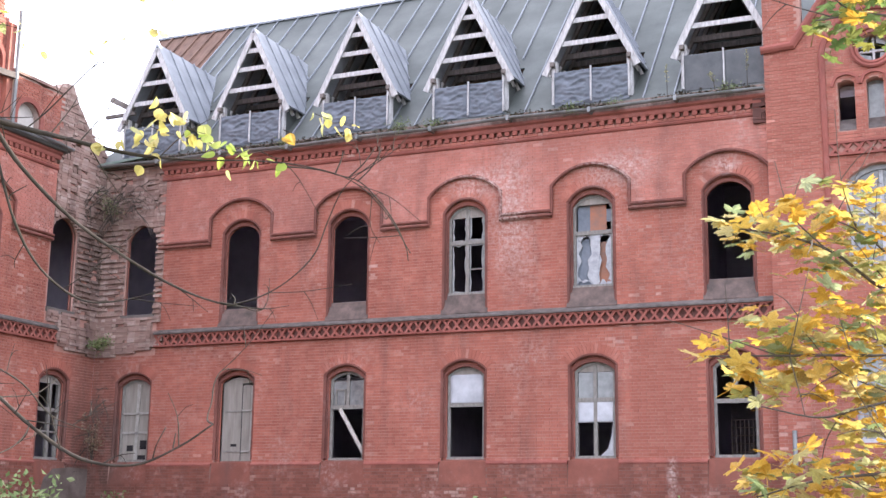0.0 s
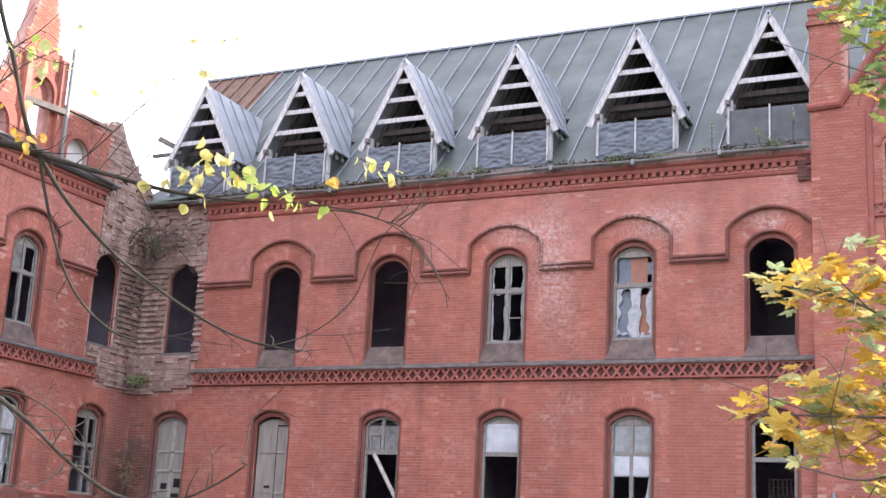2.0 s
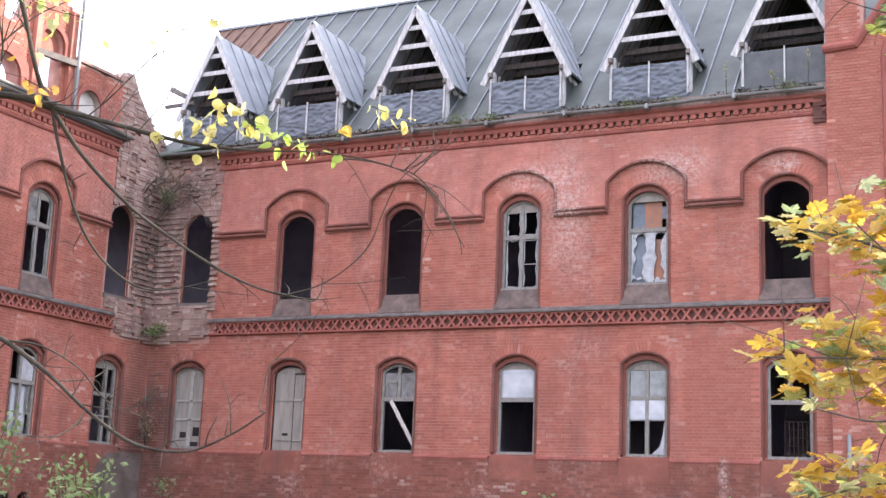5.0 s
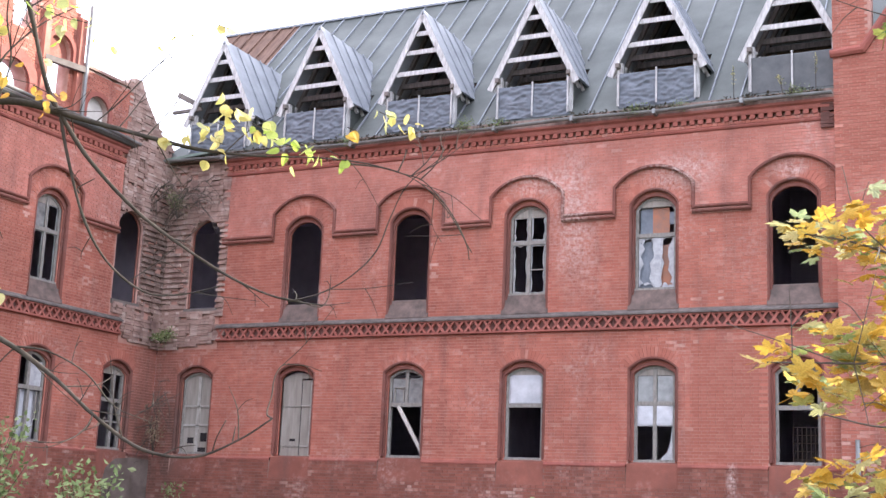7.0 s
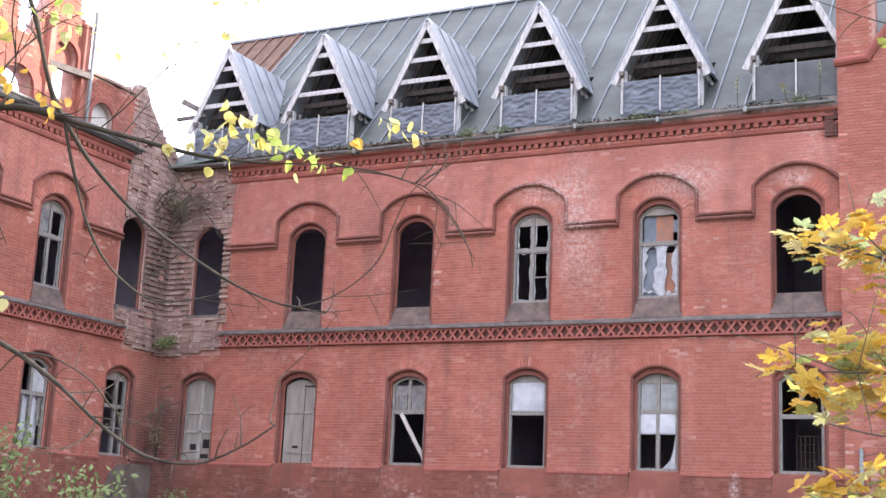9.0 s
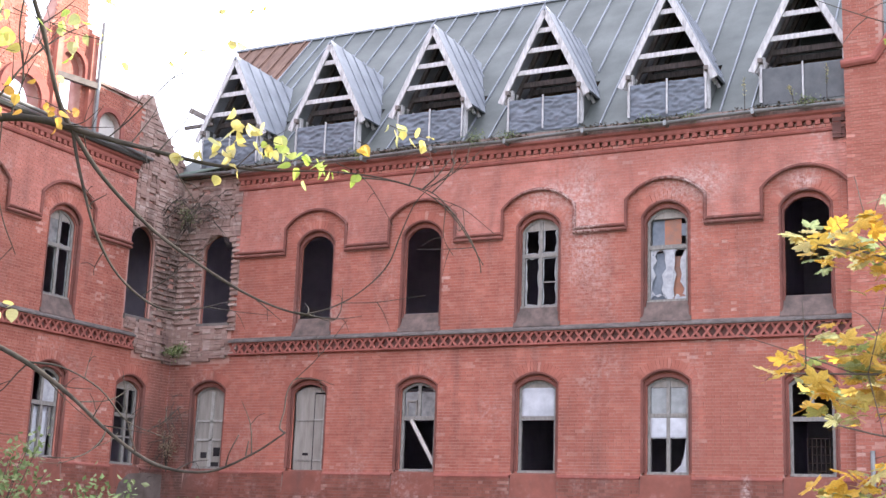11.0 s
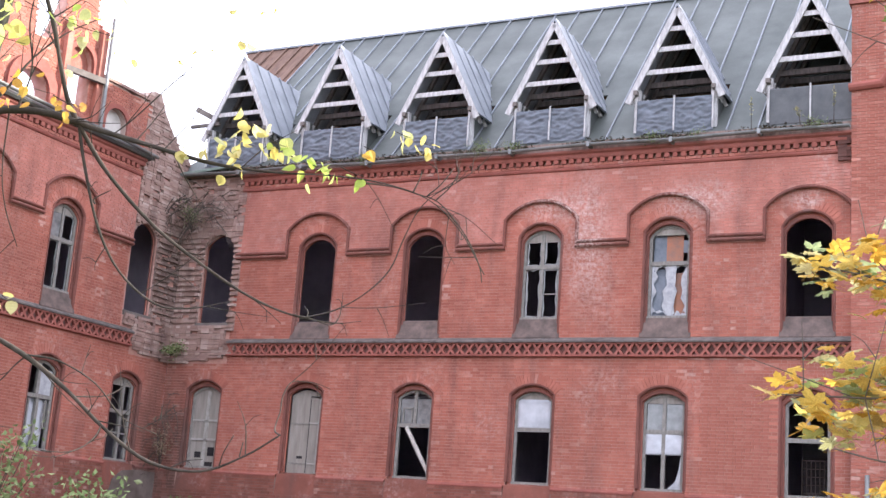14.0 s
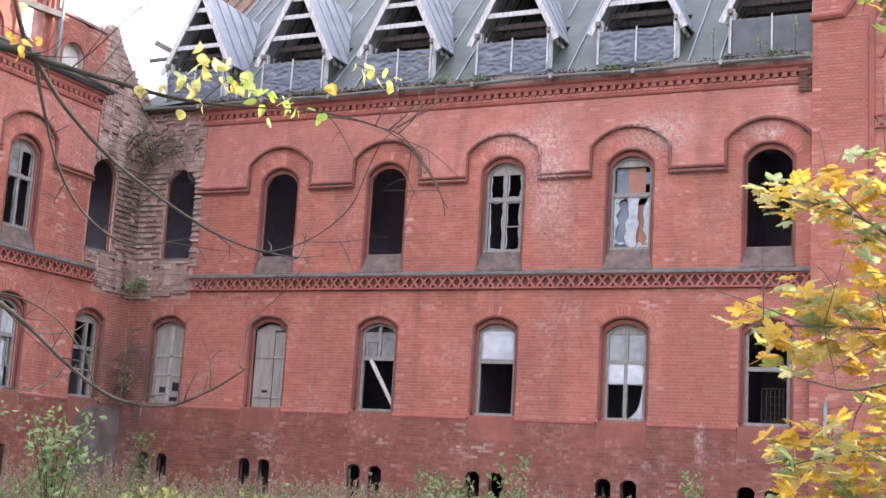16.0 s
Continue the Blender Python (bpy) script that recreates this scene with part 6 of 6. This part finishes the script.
limb(maple, 'branch', [(0.364, 4.334, 3.097), (0.06, 4.204, 3.204), (-0.139, 4.112, 3.16), (-0.34, 4.086, 3.197), (-0.497, 4.071, 3.194)], 0.0120, 0.0030, 5)
limb(maple, 'branch', [(0.424, 4.325, 3.864), (-0.014, 4.323, 3.685), (-0.337, 4.24, 3.601), (-0.56, 4.229, 3.572), (-0.75, 4.209, 3.553)], 0.0140, 0.0030, 6)
limb(maple, 'branch', [(0.06, 4.204, 3.204), (-0.132, 4.231, 3.4), (-0.304, 4.199, 3.454), (-0.485, 4.189, 3.439)], 0.0080, 0.0020, 4)
# sprays of maple leaves: two ends, number
spray((-0.783, 3.822, 2.483), (-0.727, 3.933, 2.503), 4)
spray((-0.733, 3.876, 2.518), (-0.531, 4.009, 2.532), 12)
spray((-0.562, 3.994, 2.577), (-0.271, 4.126, 2.584), 16)
spray((-0.671, 3.903, 2.448), (-0.436, 4.036, 2.46), 14)
spray((-0.468, 4.031, 2.47), (-0.245, 4.151, 2.48), 14)
spray((-0.568, 3.988, 2.361), (-0.249, 4.122, 2.367), 18)
spray((-0.502, 3.966, 2.249), (-0.253, 4.09, 2.257), 16)
spray((-0.725, 3.789, 2.172), (-0.532, 3.921, 2.184), 9)
spray((-0.836, 3.719, 2.142), (-0.784, 3.831, 2.155), 2)
spray((-0.832, 3.697, 2.08), (-0.733, 3.819, 2.092), 4)
spray((-0.647, 3.809, 2.13), (-0.406, 3.943, 2.139), 15)
spray((-0.438, 3.939, 2.14), (-0.224, 4.057, 2.148), 15)
spray((-0.706, 3.759, 2.043), (-0.564, 3.883, 2.053), 8)
spray((-0.58, 3.882, 2.045), (-0.321, 4.012, 2.053), 16)
spray((-0.74, 3.758, 1.994), (-0.63, 3.878, 2.004), 4)
spray((-0.416, 3.961, 1.975), (-0.234, 4.075, 1.982), 12)
spray((-0.531, 3.849, 1.934), (-0.355, 3.97, 1.941), 8)
spray((-0.647, 3.741, 1.767), (-0.539, 3.859, 1.773), 6)
spray((-0.74, 3.644, 1.719), (-0.652, 3.762, 1.724), 4)
spray((-0.555, 3.755, 1.784), (-0.323, 3.882, 1.79), 8)
spray((-0.437, 3.818, 1.834), (-0.203, 3.937, 1.841), 10)
spray((-0.693, 3.634, 1.663), (-0.529, 3.762, 1.667), 9)
spray((-0.528, 3.762, 1.706), (-0.208, 3.893, 1.713), 18)
spray((-0.531, 3.763, 1.613), (-0.213, 3.894, 1.62), 16)
spray((-0.695, 3.634, 1.579), (-0.473, 3.77, 1.584), 10)
spray((-0.508, 4.042, 3.263), (-0.239, 4.17, 3.274), 14)
spray((-0.393, 4.086, 3.185), (-0.176, 4.203, 3.199), 12)
spray((-0.54, 4.061, 3.206), (-0.383, 4.178, 3.228), 6)
spray((-0.483, 4.089, 3.15), (-0.388, 4.197, 3.177), 3)
spray((-0.814, 4.149, 3.653), (-0.528, 4.298, 3.672), 20)
spray((-0.732, 4.137, 3.707), (-0.193, 4.315, 3.693), 30)
spray((-0.651, 4.204, 3.597), (-0.165, 4.366, 3.587), 26)
spray((-0.555, 4.169, 3.462), (-0.169, 4.313, 3.461), 24)
spray((-0.479, 4.119, 3.348), (-0.171, 4.249, 3.354), 16)
spray((-0.827, 4.124, 3.697), (-0.693, 4.245, 3.73), 6)

# ---- weeds, shrubs and plants on the walls ----
M_WEED = leaf_material("dull_green_weed", (0.10, 0.15, 0.05), (0.18, 0.22, 0.09), (0.24, 0.26, 0.13))


def island_leaf(name, *tones):
    n = Nodes(name, 0.7, 0.0, 0.2)
    c = n.ramp(n.island(), *[(i / (len(tones) - 1), t) for i, t in enumerate(tones)])
    c = n.mix(0.5, c, n.ramp(n.noise(3, 4), (0.3, 0.6), (0.7, 1.15)), "MULTIPLY")
    n.done(c)
    tr = n.t.nodes.new("ShaderNodeBsdfTranslucent")
    n.t.links.new(c, tr.inputs["Color"])
    mx = n.t.nodes.new("ShaderNodeMixShader")
    mx.inputs[0].default_value = 0.3
    n.t.links.new(n.b.outputs[0], mx.inputs[1])
    n.t.links.new(tr.outputs[0], mx.inputs[2])
    n.t.links.new(mx.outputs[0], n.t.nodes["Material Output"].inputs["Surface"])
    return n.m


M_DRY = island_leaf("dry_stalks", (0.20, 0.13, 0.10), (0.30, 0.20, 0.15), (0.36, 0.27, 0.20), (0.24, 0.22, 0.13))
M_HERB = island_leaf("herb_leaves", (0.10, 0.14, 0.055), (0.16, 0.21, 0.08), (0.22, 0.26, 0.12), (0.26, 0.30, 0.20))
M_YELLOWING = island_leaf("yellowing_leaves", (0.14, 0.17, 0.07), (0.23, 0.25, 0.10), (0.40, 0.37, 0.11), (0.20, 0.25, 0.14))
M_FLOWER = island_leaf("yellow_flowers", (0.20, 0.22, 0.10), (0.42, 0.38, 0.16), (0.55, 0.50, 0.24), (0.24, 0.27, 0.14))
M_BUSH = island_leaf("bush_leaves", (0.11, 0.16, 0.06), (0.18, 0.24, 0.10), (0.28, 0.34, 0.16), (0.20, 0.22, 0.12))
green = random.Random(8)


def add_leaf(vs, fs, p, d, side, n):
    """A small pointed leaf of four corners, bent along its middle."""
    k = len(vs)
    m = p + d * n * 0.5
    up = d.cross(side) * n * 0.12
    vs += [p, m + side * n * 0.28 + up, p + d * n, m - side * n * 0.28 + up]
    fs += [(k, k + 1, k + 2), (k, k + 2, k + 3)]


def add_stalk(vs, fs, a, b, r):
    k = len(vs)
    for p, q in ((a, r), (b, r * 0.4)):
        for t in range(3):
            vs.append(p + Vector((math.cos(t * 2.094), math.sin(t * 2.094), 0)) * q)
    for t in range(3):
        fs.append((k + t, k + (t + 1) % 3, k + 3 + (t + 1) % 3, k + 3 + t))


def rnd_dir(up=0.3):
    return Vector((green.uniform(-1, 1), green.uniform(-1, 1), green.uniform(-0.5, 1) + up)).normalized()


def weeds(name, label, material, spots, leafy, tall, leaf):
    """Herbs over a stretch of ground: stalks with leaves or seed heads."""
    vs, fs = [], []
    for x, y, h in spots:
        foot = Vector((x, y, 0))
        tip = foot + Vector((green.gauss(0, 0.10), green.gauss(0, 0.10), h))
        add_stalk(vs, fs, foot, tip, 0.006)
        for i in range(leafy):
            f = green.uniform(0.25, 1.0) ** 0.8
            d = rnd_dir(0.2)
            s = d.cross(Vector((green.uniform(-1, 1), green.uniform(-1, 1), 1))).normalized()
            add_leaf(vs, fs, foot.lerp(tip, f), d, s, leaf * green.uniform(0.6, 1.3))
    ob = part(name, ([tuple(v) for v in vs], [], fs), material, None, label)
    return tagged(ob, category="weeds", kind="stuff")


def field(n, x0, x1, y0, y1, h0, h1, patch=0.0, seed=0):
    out = []
    while len(out) < n:
        x, y = green.uniform(x0, x1), green.uniform(y0, y1)
        if -0.9 * y - 1 > x:
            continue
        g = noise.noise(Vector((x * 0.5, y * 0.5, seed)))
        if g < -patch:
            continue
        out.append((x, y, (h0 + (h1 - h0) * green.random()) * (0.75 + 0.5 * max(0, g))))
    return out


weeds("weed_growth", "dense low green weeds before the wall", M_HERB, field(2600, -23, 1, 12, 28.6, 0.5, 1.15), 12, 1, 0.10)
weeds("dry_growth", "dry reddish-brown seed stalks before the wall", M_DRY, field(1900, -21, -3, 17, 28.5, 0.8, 1.65, 0.1, 4), 26, 1, 0.06)
weeds("yellow_growth", "yellow-green leafy weeds at the wing", M_YELLOWING, field(520, -23, -10, 14, 27, 0.5, 1.1, 0.0, 9), 26, 1, 0.13)
weeds("leafy_growth", "grey-green leafy weeds near the gabled bay", M_BUSH, field(900, -12, -2, 16, 28, 0.7, 1.35, 0.15, 13), 24, 1, 0.11)


def shrub(x, y, h, spread, n, label, material=M_BUSH, leaf=0.11, z0=0.0):
    s = thing("shrub", label, "shrub", pose(x, y, z0))
    crown = ([], [])
    for i in range(n):
        a = green.uniform(0, 6.283)
        tip = Vector((math.cos(a) * spread * green.uniform(0.1, 1), math.sin(a) * spread * green.uniform(0.1, 1), h * green.uniform(0.45, 1)))
        mid = tip * 0.5 + Vector((0, 0, h * 0.12))
        bm = bmesh.new()
        path = smooth_path([(0, 0, 0), mid, tip], 4)
        tube(bm, path, 0.010, 0.003, 5)
        part("stem", bm, M_BARK, s, smooth=True)
        for j in range(46):
            p = path[green.randrange(len(path) // 3, len(path))] + Vector((green.gauss(0, 0.10), green.gauss(0, 0.10), green.gauss(0, 0.09))) * min(1, spread * 2)
            d = rnd_dir(0.1)
            add_leaf(*crown, p, d, d.cross(rnd_dir(0.4)).normalized(), leaf * green.uniform(0.6, 1.2))
    part("foliage", ([tuple(v) for v in crown[0]], [], crown[1]), material, s)
    return s


shrub(-13.0, 12.5, 2.75, 0.8, 30, "leafy green shrub before the side wing")
shrub(-11.6, 13.2, 2.15, 0.6, 16, "leafy green shrub before the side wing")
shrub(-14.6, 13.4, 2.3, 0.8, 16, "leafy green shrub before the side wing")
shrub(-21.3, 27.4, 2.1, 0.5, 10, "small bush at the foot of the corner", M_HERB)
shrub(-8.2, 20.5, 1.75, 0.8, 14, "grey-green bush under the windows")
shrub(-10.4, 22.0, 1.70, 0.9, 14, "grey-green bush under the windows")
shrub(-5.4, 21.0, 1.80, 0.7, 12, "grey-green bush under the windows")
shrub(-22.95, 28.5, 1.4, 0.35, 9, "dry climbing plant in the wall corner", M_DRY, 0.08, 2.9)
shrub(-23.05, 28.55, 0.35, 0.45, 8, "green tuft on the ledge in the corner", M_HERB, 0.08, 6.05)
shrub(-22.8, 28.5, 0.9, 0.55, 9, "dark tangle of creeper on the broken corner", M_HERB, 0.05, 9.6)


def creeper(label, spots, n, wide, drop):
    """Dead, dark stems that hang and climb over the torn bricks."""
    c = thing("creeper", label, "creeper", pose(*spots[0]))
    for i in range(n):
        a = Vector(spots[i % len(spots)]) - Vector(spots[0])
        a += Vector((green.gauss(0, wide) * (0.25 if i % 2 else 1.0), green.uniform(-0.10, 0.0), green.gauss(0, 0.30)))
        way = Vector((green.uniform(-0.8, 0.8), green.uniform(-0.10, 0.06), green.uniform(-1.0, 0.15)))
        b = a + way * drop * 0.5 + Vector((green.uniform(-0.12, 0.12), -0.05, 0.08))
        e = b + Vector((way.x * 0.7, -0.02, -abs(way.z))) * drop * 0.5
        bm = bmesh.new()
        tube(bm, smooth_path([a, b, e], 4), green.uniform(0.008, 0.018), 0.004, 5)
        for j in range(5):
            p = a.lerp(e, green.random()) + Vector((0, -0.04, 0))
            q = p + Vector((green.uniform(-0.25, 0.25), green.uniform(-0.08, 0.04), green.uniform(-0.28, 0.12)))
            tube(bm, smooth_path([p, (p + q) / 2 + Vector((0, -0.03, 0.03)), q], 3), 0.006, 0.003, 4)
        part("stem", bm, M_MAPLE_BARK, c, smooth=True)
    return c


creeper("tangle of dead dark creeper on the broken corner", [(-23.05, 28.62, 10.35), (-22.6, 28.72, 10.25), (-23.28, 28.2, 10.3), (-22.2, 28.78, 10.45)], 54, 0.28, 1.1)
creeper("dry climbing stems in the wall corner", [(-22.9, 28.6, 4.6), (-23.1, 28.5, 3.9)], 16, 0.22, 1.0)
for x, h in ((-13.9, 0.16), (-13.1, 0.14), (-9.4, 0.12), (-8.2, 0.14), (-5.6, 0.15), (-17.2, 0.12)):
    shrub(x, 28.66, h, 0.45, 5, "moss and weeds growing in the gutter", M_HERB, 0.05, 11.36)
for x, h in ((-6.98, 0.8), (-5.85, 0.6), (-5.1, 1.0)):
    shrub(x, 28.75, h, 0.10, 1, "thin yellow-flowered weed growing at the eaves", M_FLOWER, 0.045, 11.5)

# ---- fallen leaves and moss along the eaves ----
M_LITTER = plain("rotting_leaf_litter", (0.020, 0.018, 0.013), (0.085, 0.070, 0.048), 0.95, 9)
rl, bm = random.Random(31), bmesh.new()
for i in range(3400):
    x = rl.uniform(-22.4, -4.9)
    if noise.noise(Vector((x * 0.7, 2.0, 0.0))) + 0.15 < rl.uniform(-0.2, 0.3):
        continue
    up = abs(rl.gauss(0, 0.10))
    c = Vector((x, 28.64 + up * 1.1 + rl.uniform(-0.05, 0.05), 11.37 + up * 0.9))
    if up > 0.19:
        c = on_roof(x, (up - 0.19) * 0.12, 0.045)
    a, b = Vector((rl.gauss(0, 1), rl.gauss(0, 1), rl.gauss(0, 0.6))).normalized(), Vector((rl.gauss(0, 1), rl.gauss(0, 1), rl.gauss(0, 0.6))).normalized()
    a, b = a * rl.uniform(0.025, 0.06), b * rl.uniform(0.02, 0.04)
    v = [bm.verts.new(c + k) for k in (-a, b, a, -b + Vector((0, 0, 0.015)))]
    bm.faces.new((v[0], v[1], v[2])), bm.faces.new((v[0], v[2], v[3]))
tagged(part("leaf_litter", bm, M_LITTER, None, "brown rotting leaves and moss along the eaves gutter"), category="leaf litter", kind="stuff")

# ---- single bricks of the nearest stretches of wall ----
SHARED = {}
for wall, laid in LAID:
    for u0, u1, v0, v1, w0, w1 in laid:
        n = round(u1 - u0, 2)
        if n not in SHARED:
            vs, _, fs = boxes_mesh([(0, n, 0, COURSE - JOINT, 0, 0.012)])
            SHARED[n] = bpy.data.meshes.new("brick")
            SHARED[n].from_pydata(vs, [], fs)
            SHARED[n].materials.append(M_BRICK_ONE)
        pieces("brick", SHARED[n], wall, [(u0, v0, w1 - 0.012)])
